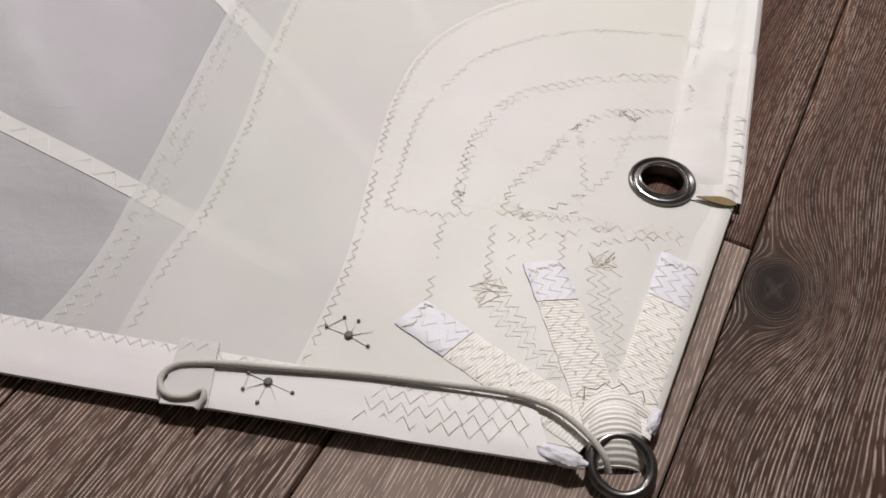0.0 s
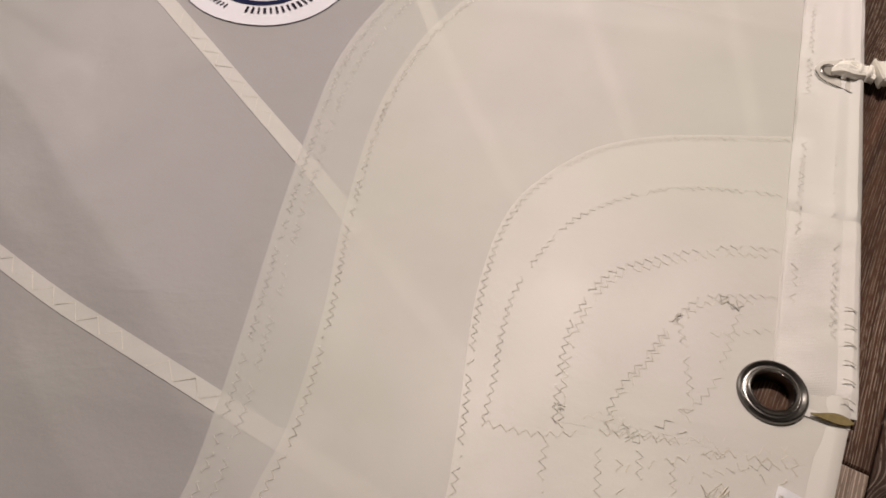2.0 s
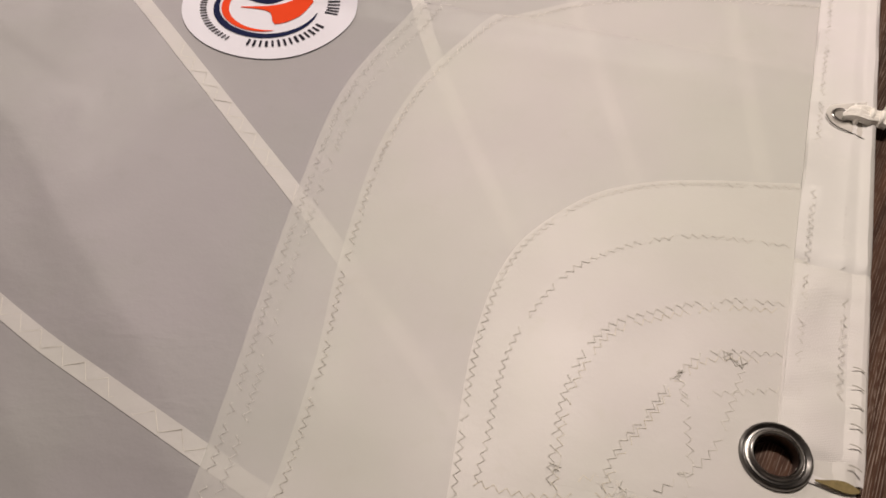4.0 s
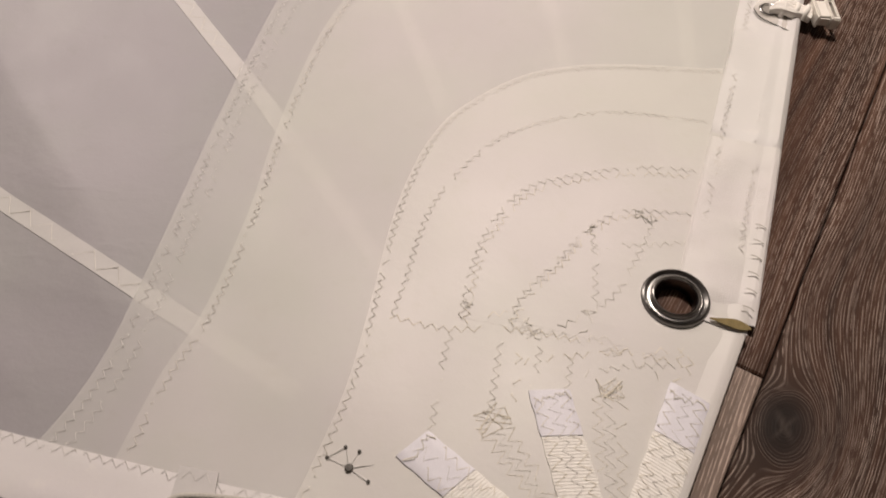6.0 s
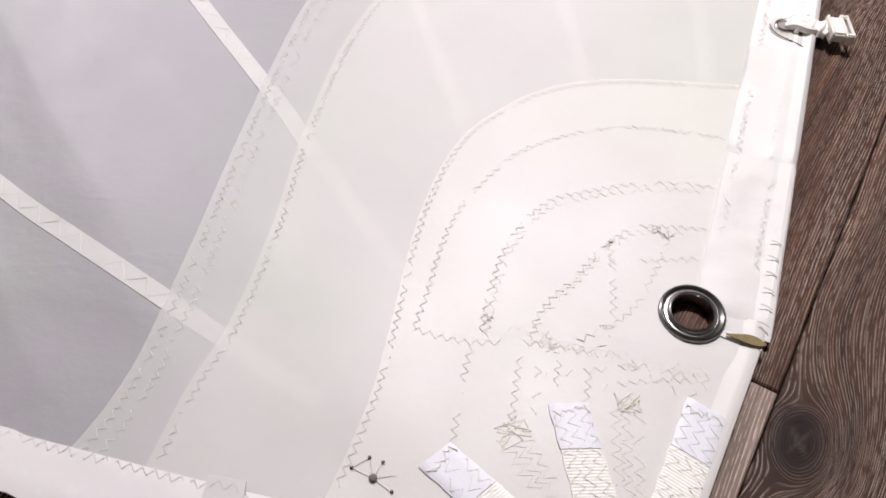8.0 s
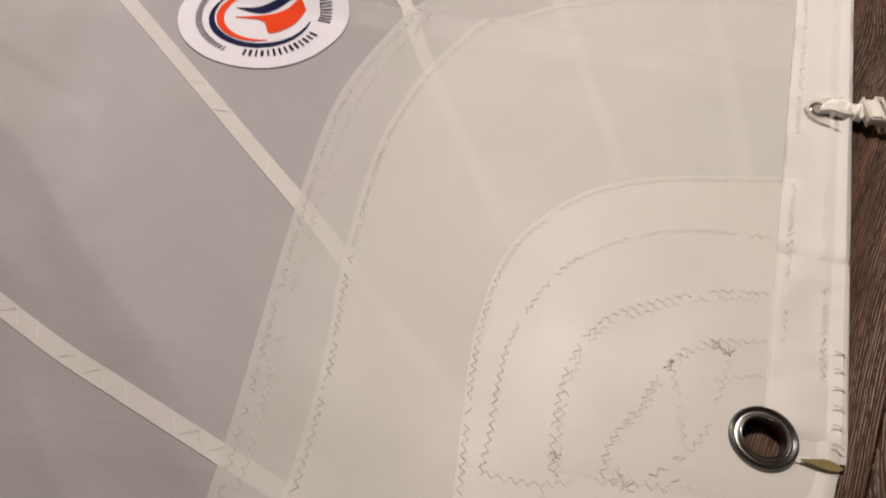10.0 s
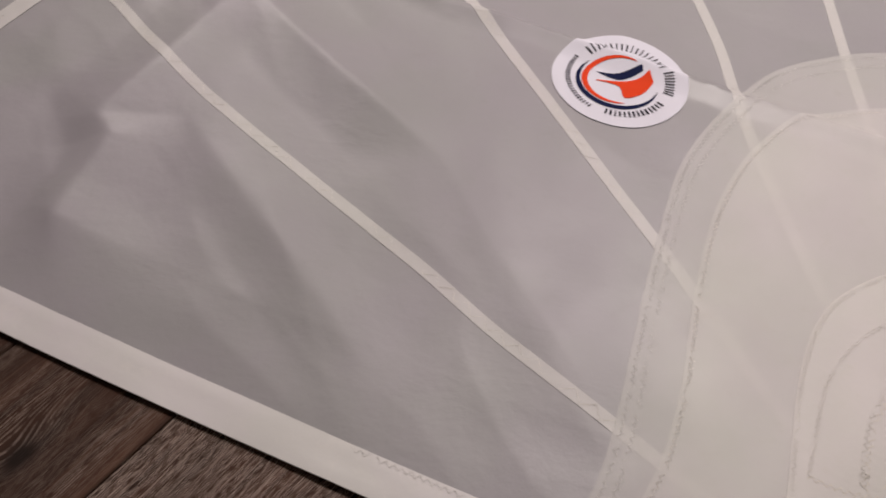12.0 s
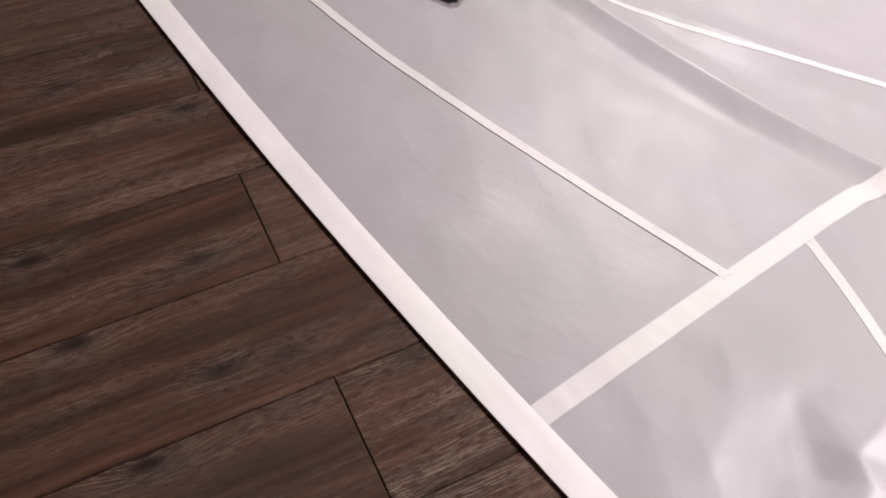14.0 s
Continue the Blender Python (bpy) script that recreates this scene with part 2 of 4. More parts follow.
M_WEB = plain("cream_webbing", (0.77, 0.748, 0.70), 0.55, 0, 420.0, 0.12, 0.35)
M_WEBEND = plain("white_webbing_end", (0.66, 0.65, 0.695), 0.5, 0, 300.0, 0.05, 0.2)
M_THREAD = thread("grey_thread", (0.64, 0.615, 0.56), (0.32, 0.30, 0.26), 0.07)
M_PALE = thread("pale_thread", (0.62, 0.605, 0.58), (0.40, 0.385, 0.35), 0.06)
M_DARKTHREAD = plain("dirty_thread_and_hole_shade", (0.09, 0.083, 0.072), 0.6, 0, 90.0, 0.5)
M_WHIP = plain("whipping_thread", (0.36, 0.34, 0.30), 0.6, 0, 90.0, 0.4)
M_GOLD = thread("yellowed_thread", (0.66, 0.61, 0.51), (0.44, 0.39, 0.29), 0.08)
M_STEEL = plain("stainless_steel", (0.40, 0.39, 0.38), 0.25, 1.0, 120.0, 0.15, 0.05)
M_RING = plain("worn_dark_steel", (0.17, 0.165, 0.16), 0.28, 1.0, 160.0, 0.3, 0.1)
M_CORD = plain("grey_braided_cord", (0.47, 0.45, 0.41), 0.7, 0, 700.0, 0.3, 0.6)
M_LOOP = plain("white_lashing_webbing", (0.84, 0.81, 0.76), 0.55, 0, 350.0, 0.12, 0.5)
M_PLASTIC = plain("white_plastic", (0.82, 0.79, 0.73), 0.35, 0, 60.0, 0.06)
M_STAIN = plain("olive_glue_stain", (0.21, 0.16, 0.07), 0.95, 0, 300.0, 0.35)
M_LABEL = plain("white_vinyl", (0.69, 0.68, 0.755), 0.8, 0, 30.0, 0.03, 0.03)
M_NAVY = plain("navy_print", (0.008, 0.012, 0.050), 0.9, 0, 60.0, 0.1, 0.02)
M_ORANGE = plain("orange_red_print", (0.74, 0.060, 0.016), 0.9, 0, 60.0, 0.06, 0.02)
M_INK = plain("black_print", (0.025, 0.022, 0.034), 0.9, 0, 60.0, 0.1, 0.02)
for m_ in (M_NAVY, M_ORANGE, M_INK):
    m_.node_tree.nodes["Principled BSDF"].inputs["Specular IOR Level"].default_value = 0.15
M_CLEAR = cloth("clear_backing_film", (0.74, 0.70, 0.64), (0.66, 0.62, 0.55), 0.25, cover=0.4)
M_BLACK = plain("black_rubber_and_hole_shade", (0.012, 0.012, 0.013), 0.5)
M_WALL = plain("painted_wall", (0.5, 0.475, 0.445), 0.8, 0, 3.0, 0.04)
M_UNDER = plain("dark_underlay", (0.012, 0.01, 0.009), 0.9)
M_WOOD = wood()
m_, t_, b_ = nodes_of("lit_diffuser")
b_.inputs["Emission Color"].default_value, b_.inputs["Emission Strength"].default_value = (1, 0.93, 0.84, 1), 3.0
M_GLOW = m_

# ---- helpers of this scene ----


def part(name, bm, material, parent, label="", smooth=True):
    me = bpy.data.meshes.new(name)
    bm.normal_update()
    bm.to_mesh(me)
    bm.free()
    me.materials.append(material)
    if smooth:
        me.shade_smooth()
        me.set_sharp_from_angle(angle=radians(38))
    ob = new(name, me)
    ob.parent = parent
    if label:
        ob["label"] = label
    return ob


def grid(rows, closed=False):
    """A mesh from rows of points, row by row."""
    bm = bmesh.new()
    vs = [[bm.verts.new(p) for p in row] for row in rows]
    n = len(rows[0])
    for a, b in zip(vs, vs[1:]):
        for k in range(n if closed else n - 1):
            bm.faces.new((a[k], a[(k + 1) % n], b[(k + 1) % n], b[k]))
    return bm


def skirt(bm, depth):
    """Turns the rim of a sheet down by its thickness."""
    rim = [e for e in bm.edges if e.is_boundary]
    made = bmesh.ops.extrude_edge_only(bm, edges=rim)["geom"]
    for v in made:
        if isinstance(v, bmesh.types.BMVert):
            v.co.z -= depth
    return bm


def spline(points, n):
    """n + 1 points of a smooth curve through the given ones, evenly spaced."""
    p = np.array([points[0], *points, points[-1]], float)
    out = []
    for k in range(1, len(p) - 2):
        a, b, c, d = p[k - 1 : k + 3]
        for u in np.linspace(0, 1, 24, endpoint=False):
            out.append(0.5 * (2 * b + (c - a) * u + (2 * a - 5 * b + 4 * c - d) * u * u + (3 * b - a - 3 * c + d) * u**3))
    out = np.array([*out, p[-2]])
    s = np.r_[0, np.cumsum(np.linalg.norm(np.diff(out, axis=0), axis=1))]
    at = np.linspace(0, s[-1], n + 1)
    return np.stack([np.interp(at, s, out[:, k]) for k in range(out.shape[1])], 1)


def length(points):
    return float(np.linalg.norm(np.diff(np.array(points, float), axis=0), axis=1).sum())


def sides(line):
    d = np.gradient(line, axis=0)
    d /= np.linalg.norm(d, axis=1)[:, None] + 1e-9
    return np.stack([-d[:, 1], d[:, 0]], 1)


# ---- the plan of the sail ----
GROMMET = (0.086, 0.230)


def foot(x):
    s = max(0.0, -x)
    return -0.016 + 0.148 * s + 0.0407 * s * s + 0.0075 * min(1.0, s / 0.7)


def foot_width(x):
    return 0.042 + 0.008 * min(1.0, max(0.0, -x))


def luff(y):
    return 0.138 + (0.307 if y > 0.203 else 0.477) * (y - 0.203)


def luff_inner(y):
    return luff(y) - 0.0615


# creases: line, height, reach on its first side and on its other side
CREASES = [
    ([(-0.84, 0.925), (-0.60, 0.858), (-0.27, 0.776), (0.06, 0.697), (0.30, 0.637)], 0.0086, 0.013, 0.034),
    # long folds that run from the luff down to the foot
    ([(-0.93, 0.93), (-0.972, 0.816), (-1.011, 0.668), (-1.062, 0.522), (-1.030, 0.492), (-1.042, 0.389), (-1.025, 0.30), (-0.985, 0.22)], 0.0120, 0.095, 0.085),
    ([(-1.18, 0.60), (-1.144, 0.539), (-1.083, 0.440), (-1.107, 0.290), (-1.125, 0.22)], -0.0065, 0.05, 0.12),
    ([(-1.12, 1.02), (-0.962, 0.848), (-0.875, 0.766), (-0.807, 0.710), (-0.694, 0.625), (-0.560, 0.525)], 0.0180, 0.085, 0.085),
    ([(-0.86, 0.98), (-0.76, 0.85), (-0.64, 0.76), (-0.60, 0.62)], -0.003, 0.08, 0.06),
    ([(-0.99, 0.60), (-0.902, 0.510), (-0.789, 0.402), (-0.690, 0.308), (-0.57, 0.18)], 0.0056, 0.11, 0.06),
    ([(-0.86, 0.30), (-0.796, 0.237), (-0.729, 0.201), (-0.62, 0.12)], 0.0042, 0.06, 0.06),
    ([(-0.70, 0.55), (-0.64, 0.46), (-0.56, 0.40), (-0.48, 0.33)], 0.0022, 0.08, 0.06),
    ([(-0.56, 0.66), (-0.531, 0.581), (-0.483, 0.431), (-0.44, 0.36)], 0.0022, 0.06, 0.05),
    ([(-0.74, 0.44), (-0.66, 0.36), (-0.58, 0.33)], -0.0015, 0.05, 0.05),
    ([(-1.06, 0.985), (-0.965, 0.983), (-0.899, 0.981), (-0.789, 0.919), (-0.616, 0.893)], 0.006, 0.022, 0.040),
    ([(-1.30, 0.62), (-1.22, 0.50), (-1.20, 0.36)], 0.003, 0.06, 0.06),
    ([(-2.10, 1.20), (-1.828, 1.118), (-1.446, 1.048), (-1.17, 1.024), (-0.893, 0.985), (-0.78, 0.925)], 0.014, 0.05, 0.05),
    ([(-2.0, 1.02), (-1.5, 0.985), (-1.2, 0.98)], -0.003, 0.05, 0.05),
    ([(-1.75, 1.17), (-1.40, 1.20), (-1.10, 1.25), (-0.7, 1.3)], 0.012, 0.06, 0.06),
]
FOLDS = [(spline(p, 30), *rest) for p, *rest in CREASES]


def folded(xs, ys):
    """What the creases add at many places at once."""
    xs, ys = np.asarray(xs, float), np.asarray(ys, float)
    z = np.zeros(xs.shape)
    for line, amp, w1, w2 in FOLDS:
        w = max(w1, w2)
        at = np.nonzero((xs > line[:, 0].min() - w) & (xs < line[:, 0].max() + w) & (ys > line[:, 1].min() - w) & (ys < line[:, 1].max() + w))[0]
        if not len(at):
            continue
        a, e = line[:-1], np.diff(line, axis=0)
        px, py = xs[at][:, None] - a[:, 0], ys[at][:, None] - a[:, 1]
        t = np.clip((px * e[:, 0] + py * e[:, 1]) / (e * e).sum(1), 0, 1)
        d = np.hypot(px - t * e[:, 0], py - t * e[:, 1])
        k = d.argmin(1)
        i = np.arange(len(at))
        first = e[k, 0] * py[i, k] - e[k, 1] * px[i, k] > 0
        soft = 0.055 * w
        near = np.clip(1 - (np.hypot(d[i, k], soft) - soft) / np.where(first, w1, w2), 0, 1)
        u = (k + t[i, k]) / len(a)
        end = np.clip(np.minimum(u, 1 - u) * 4, 0, 1)
        end = end * end * (3 - 2 * end)
        z[at] += amp * end * near ** 1.35
    return z


def smooth_height(x, y):
    """The cloth's height without its creases, and how far the creases may lift it."""
    near = math.exp(-((x + 0.05) ** 2 + (y - 0.12) ** 2) / 0.16)
    stiff = 1 / (1 + math.exp(-(-x - 0.30 + 0.25 * max(0.0, y - 0.6)) / 0.05))
    if y > 0.9:
        stiff = max(stiff, min(1.0, (y - 0.9) / 0.1))
    z = 0.0024 + 0.0060 * near
    stiff *= 1 - 0.6 * min(1.0, max(0.0, (-1.2 - x) / 0.3))
    calm = min(1.0, max(0.0, (y - foot(x)) / 0.16))
    u, v = (1.1 * x + y), (x - 1.1 * y)
    facets = 0.34 - abs(noise.noise((u * 3.4, v * 1.2, 0.3))) - 0.45 * abs(noise.noise((u * 7.5 + 3, v * 3.1, 1.7)))
    z += stiff * calm * (0.0068 * facets + 0.005 * noise.noise((x * 3.1, y * 3.6, 0.3)) + 0.006)
    z += 0.0009 * noise.noise((x * 14, y * 14, 5.1))
    return z, calm


def height(x, y):
    """The cloth's height over the floor."""
    z, calm = smooth_height(x, y)
    return max(z + calm * float(folded([x], [y])[0]), 0.0022)


def on(x, y, up=0.0):
    return (x, y, height(x, y) + up)


def holed(bm, radius=0.0215):
    """Opens the cloth at the large eyelet."""
    gone = []
    for f in bm.faces:
        c = f.calc_center_median()
        if math.dist(c[:2], GROMMET) < radius or (c.x > -0.006 and c.y < 0.002):
            gone.append(f)
    bmesh.ops.delete(bm, geom=gone, context="FACES")
    return bm


def ribbon(points, width, up, n=0, across=3, thick=0.0006):
    """A flat tape along a line, laid on the cloth."""
    n = n or max(4, int(length(points) / 0.007))
    line = spline(points, n)
    side = sides(line)
    rows = []
    for p, q in zip(line, side):
        pucker = 0.0009 * noise.noise((p[0] * 70, p[1] * 70, 3.3))
        rows.append([on(*(p + q * width * (k / across - 0.5)), up + (pucker if 0 < k < across else 0)) for k in range(across + 1)])
    return skirt(grid(rows), thick)


def fan(edge, n, m, up, core0, thick=0.0006):
    """A corner patch: from its curved edge towards the sail's corner."""
    line = spline(edge, n)
    rows = []
    for k, p in enumerate(line):
        s = max(0.0, k / n - 0.55) / 0.45
        core = np.array([core0[0] + (0.128 - core0[0]) * s, core0[1] + (0.2 - core0[1]) * s])
        row = []
        for j in range(m + 1):
            q = p + (core - p) * (j / m) ** 0.85
            sewn = 1.0 if core0[1] < 0 else min(1.0, max(0.0, (q[1] - 0.205 + 0.1387 * (q[0] + 0.14)) / 0.022))
            row.append(on(*q, up - (1 - sewn) * (up - 0.0021) * 0.93))
        rows.append(row)
    return skirt(holed(grid(rows)), thick)


def lay_thread(pts, up, thick, dips=()):
    """One thread laid from point to point: a low ridge; on the legs named in dips it runs below the cloth."""
    pts = [np.array(p, float) for p in pts]
    bm = bmesh.new()
    last = None
    for k, p in enumerate(pts):
        a, b = pts[max(k - 1, 0)], pts[min(k + 1, len(pts) - 1)]
        d = (b - a) / (np.hypot(*(b - a)) + 1e-9)
        q = np.array([-d[1], d[0]]) * thick / 2
        z = height(*p) + up - (0.0016 if k in dips else 0)
        now = [bm.verts.new((*(p + q), z)), bm.verts.new((*p, z + thick * 0.18)), bm.verts.new((*(p - q), z))]
        if last:
            bm.faces.new((last[0], last[1], now[1], now[0]))
            bm.faces.new((last[1], last[2], now[2], now[1]))
        last = now
    return bm


def zigzag(points, swing, pitch, up, thick=0.0009, jitter=0.25, seed=1, gap=0.0, flip=0):
    """A row of zigzag stitches; gap: the share of stitches sunk in the cloth."""
    rng = random.Random(seed)
    n = max(4, 2 * round(length(points) / pitch))
    line = spline(points, n)
    side = sides(line)
    pts, dips = [], set()
    for k, (p, q) in enumerate(zip(line, side)):
        w = 1 if (k + flip) % 2 else -1
        pts.append(p + q * swing * w + np.array([rng.uniform(-1, 1), rng.uniform(-1, 1)]) * jitter * swing * 0.5)
        if rng.random() < gap:
            dips.add(k)
    return lay_thread(pts, up, thick * 0.66, dips)


def tangle(points, up, thick):
    """Backstitches: one thread back and forth."""
    return lay_thread(points, up, thick)


def tube(points, radius, n=0, sides_=10, smooth_line=True):
    """A round cord through points in space."""
    line = spline(points, n or len(points) * 8) if smooth_line else np.array(points, float)
    d = np.gradient(line, axis=0)
    rows = []
    for p, e in zip(line, d):
        e = Vector(e).normalized()
        a = e.cross(Vector((0, 0, 1)))
        a = a.normalized() if a.length > 1e-4 else Vector((1, 0, 0))
        b = a.cross(e)
        rows.append([Vector(p) + radius * (math.cos(u) * a + math.sin(u) * b) for u in np.linspace(0, 2 * math.pi, sides_, endpoint=False)])
    bm = grid(rows, closed=True)
    bm.verts.ensure_lookup_table()
    bm.faces.new(list(bm.verts)[:sides_])
    bm.faces.new(list(bm.verts)[-sides_:])
    return bm


def lathe(profile, centre, n=48):
    """A turned body from (radius, height) pairs."""
    rows = [[(centre[0] + r * math.cos(u), centre[1] + r * math.sin(u), centre[2] + z) for u in np.linspace(0, 2 * math.pi, n, endpoint=False)] for r, z in profile]
    return grid(rows, closed=True)


def block(size, bevel, at=(0, 0, 0)):
    bm = bmesh.new()
    bmesh.ops.create_cube(bm, size=1, matrix=Matrix.Translation(at) @ Matrix.Diagonal((*size, 1)))
    bmesh.ops.bevel(bm, geom=list(bm.edges), offset=bevel, segments=2, affect="EDGES")
    return bm


def joined(*many):
    """Several small bodies as one mesh."""
    out = bmesh.new()
    for bm in many:
        me = bpy.data.meshes.new("piece")
        bm.to_mesh(me)
        bm.free()
        out.from_mesh(me)
        bpy.data.meshes.remove(me)
    return out


# ---- room ----
room = (-5.0, 3.4, -2.6, 4.6, 2.7)  # x0, x1, y0, y1, height
X0, X1, Y0, Y1, TOP = room
floor = tagged(part("floor", block((X1 - X0, Y1 - Y0, 0.1), 0.002, ((X0 + X1) / 2, (Y0 + Y1) / 2, -0.0585)), M_UNDER, None, smooth=False), "dark grey-brown limed oak laminate plank floor", "floor", kind="structure")
for name, size, at in (("wall_north", (X1 - X0 + 0.4, 0.2, TOP), ((X0 + X1) / 2, Y1 + 0.1, TOP / 2)), ("wall_south", (X1 - X0 + 0.4, 0.2, TOP), ((X0 + X1) / 2, Y0 - 0.1, TOP / 2)),
                       ("wall_east", (0.2, Y1 - Y0, TOP), (X1 + 0.1, (Y0 + Y1) / 2, TOP / 2)), ("wall_west", (0.2, Y1 - Y0, TOP), (X0 - 0.1, (Y0 + Y1) / 2, TOP / 2)),
                       ("ceiling", (X1 - X0 + 0.4, Y1 - Y0 + 0.4, 0.1), ((X0 + X1) / 2, (Y0 + Y1) / 2, TOP + 0.05))):
    tagged(part(name, block(size, 0.003, at), M_WALL, None, smooth=False), "plain painted " + ("ceiling" if name == "ceiling" else "wall") + " closing the room", name.split("_")[0], kind="structure")


def ceiling_light(place):
    top = tagged(new("ceiling_light"), "round lit ceiling light with a white diffuser", "ceiling light", "ceiling lights")
    top.location = (place[0], place[1], TOP)
    part("frame", lathe([(0.0, 0.0), (0.33, 0.0), (0.33, -0.03), (0.315, -0.03), (0.315, -0.012)], (0, 0, 0)), M_PLASTIC, top)
    part("diffuser", lathe([(0.312, -0.012), (0.25, -0.018), (0.12, -0.022), (0.0005, -0.024)], (0, 0, 0)), M_GLOW, top)


for place, _ in LAMPS:
    ceiling_light(place)

# ---- sail ----
sail = tagged(new("sail"), "white layered sail corner with steel fittings, lying on plank floor", "sail")
XL, YT = -3.4, 1.95


def body_point(a, b):
    y0 = -0.016 + b * (YT + 0.016)
    x = luff(y0) - 0.004 + (XL - luff(y0)) * a
    return x, y0 + (foot(x) - foot(0.0)) * (1 - b) + 0.003


flat = [body_point((k / 520) ** 1.35, (j / 400) ** 1.3) for j in range(401) for k in range(521)]
lift = folded(*zip(*flat))
spots = []
for (x, y), more in zip(flat, lift):
    z, calm = smooth_height(x, y)
    spots.append((x, y, max(z + calm * more, 0.0022)))
rows = [spots[j * 521 : (j + 1) * 521] for j in range(401)]
part("cloth_panel", skirt(holed(grid(rows)), 0.001), M_BODY, sail, "thin grey-white translucent sailcloth, softly creased")

TAPES = {
    "A": [(-0.20, 0.135), (-0.351, 0.225), (-0.44, 0.280), (-0.485, 0.308), (-0.526, 0.336), (-0.577, 0.372), (-0.655, 0.420), (-0.776, 0.494), (-0.885, 0.560), (-0.98, 0.623), (-1.039, 0.667), (-1.14, 0.752), (-1.245, 0.83)],
    "B": [(-0.14, 0.24), (-0.255, 0.405), (-0.31, 0.481), (-0.60, 0.862), (-0.775, 1.108), (-1.18, 1.68)],
    "C": [(-0.10, 0.42), (-0.17, 0.63), (-0.207, 0.767), (-0.236, 0.882), (-0.318, 1.116), (-0.50, 1.66)],
    "D": [(0.02, 0.46), (-0.012, 0.68), (-0.046, 0.903), (-0.077, 1.12), (-0.14, 1.6)],
    "E": [(0.135, 0.5), (0.148, 0.70), (0.156, 0.921), (0.161, 1.125), (0.17, 1.65)],
    "F": [(-1.299, 0.6812), (-1.56, 0.7065), (-1.86, 0.737), (-2.18, 0.793), (-3.0, 0.99)],
    "H": [(-2.3, 1.12), (-1.66, 1.155), (-1.406, 1.196), (-1.24, 1.224), (-0.9, 1.30)],
}
for k, (key, pts) in enumerate(TAPES.items()):
    tape = part("seam_tape", ribbon(pts, 0.012 if key == "H" else 0.0165, 0.0014 if key == "F" else 0.0006, across=2), M_TAPE, sail, "narrow off-white seam tape")
    legs = [pts[0], *pts[1:]]
    part("stitching", zigzag(legs, 0.0058, 0.027, 0.0016 if key == "F" else 0.0008, 0.0010, gap=0.15, seed=k), M_THREAD if key in "AB" else M_PALE, tape, "pale zigzag thread")
part("cross_seam", ribbon([(-1.413, 0.320), (-1.405, 0.345), (-1.221, 0.903), (-1.165, 1.03), (-0.93, 1.6)], 0.034, 0.0012, across=4), M_TAPE, sail, "broad off-white seam tape across the panels")

PATCHES = [
    ("outer_patch", [(-0.392, 0.062), (-0.358, 0.125), (-0.338, 0.205), (-0.316, 0.39), (-0.303, 0.485), (-0.281, 0.605), (-0.243, 0.695), (-0.205, 0.757), (-0.150, 0.828), (-0.067, 0.879), (0.018, 0.909), (0.144, 0.924), (0.30, 0.905)], M_OUTER, M_PALE),
    ("second_patch", [(-0.326, 0.048), (-0.303, 0.14), (-0.283, 0.197), (-0.266, 0.294), (-0.257, 0.40), (-0.236, 0.53), (-0.203, 0.625), (-0.168, 0.685), (-0.128, 0.733), (-0.077, 0.757), (0.003, 0.785), (0.12, 0.796), (0.262, 0.785)], M_PATCH, M_THREAD),
    ("third_patch", [(-0.196, 0.040), (-0.168, 0.129), (-0.156, 0.198), (-0.145, 0.288), (-0.134, 0.342), (-0.116, 0.395), (-0.088, 0.438), (-0.032, 0.483), (0.026, 0.502), (0.081, 0.506), (0.168, 0.505)], M_INNER, M_THREAD),
    ("fourth_patch", [(-0.140, 0.205), (-0.132, 0.236), (-0.123, 0.283), (-0.113, 0.318), (-0.093, 0.355), (-0.065, 0.391), (-0.038, 0.412), (0.012, 0.434), (0.07, 0.442), (0.143, 0.434)], M_INNER, M_THREAD),
    ("fifth_patch", [(-0.086, 0.205), (-0.076, 0.258), (-0.062, 0.298), (-0.032, 0.340), (0.009, 0.358), (0.071, 0.372), (0.124, 0.371)], M_INNER, M_THREAD),
    ("inner_patch", [(-0.049, 0.205), (-0.030, 0.237), (-0.007, 0.263), (0.023, 0.299), (0.053, 0.320), (0.112, 0.321)], M_INNER, M_THREAD),
]
for k, (name, edge, mat, thread) in enumerate(PATCHES):
    up = 0.0012 + 0.00045 * min(k, 2) + 0.0002 * max(0, k - 2)
    patch = part(name, fan(edge, 110, 130 if k < 3 else 80, up, (0.03, -0.012) if k < 3 else (0.098, 0.172), (0.0006, 0.0006, 0.0002, 0.0001, 0.0001, 0.0001)[k]), mat, sail, "rounded translucent cream corner patch ply")
    inner = [(x + (0.03 - x) * 0.022, y + (0.05 - y) * 0.012) for x, y in edge]
    part("stitching", zigzag(inner, 0.0025, 0.0088, up + 0.0004, 0.0011, seed=10 + k, gap=0.1), thread, patch, "grey zigzag thread")
    if k in (0, 4, 5):
        more = [(x + (0.03 - x) * 0.055, y + (0.05 - y) * 0.035) for x, y in edge]
        part("stitching", zigzag(more, 0.0025, 0.0088, up + 0.0002, 0.0011, seed=30 + k, gap=0.15), M_PALE if k == 0 else M_GOLD, patch, "second row of thread")

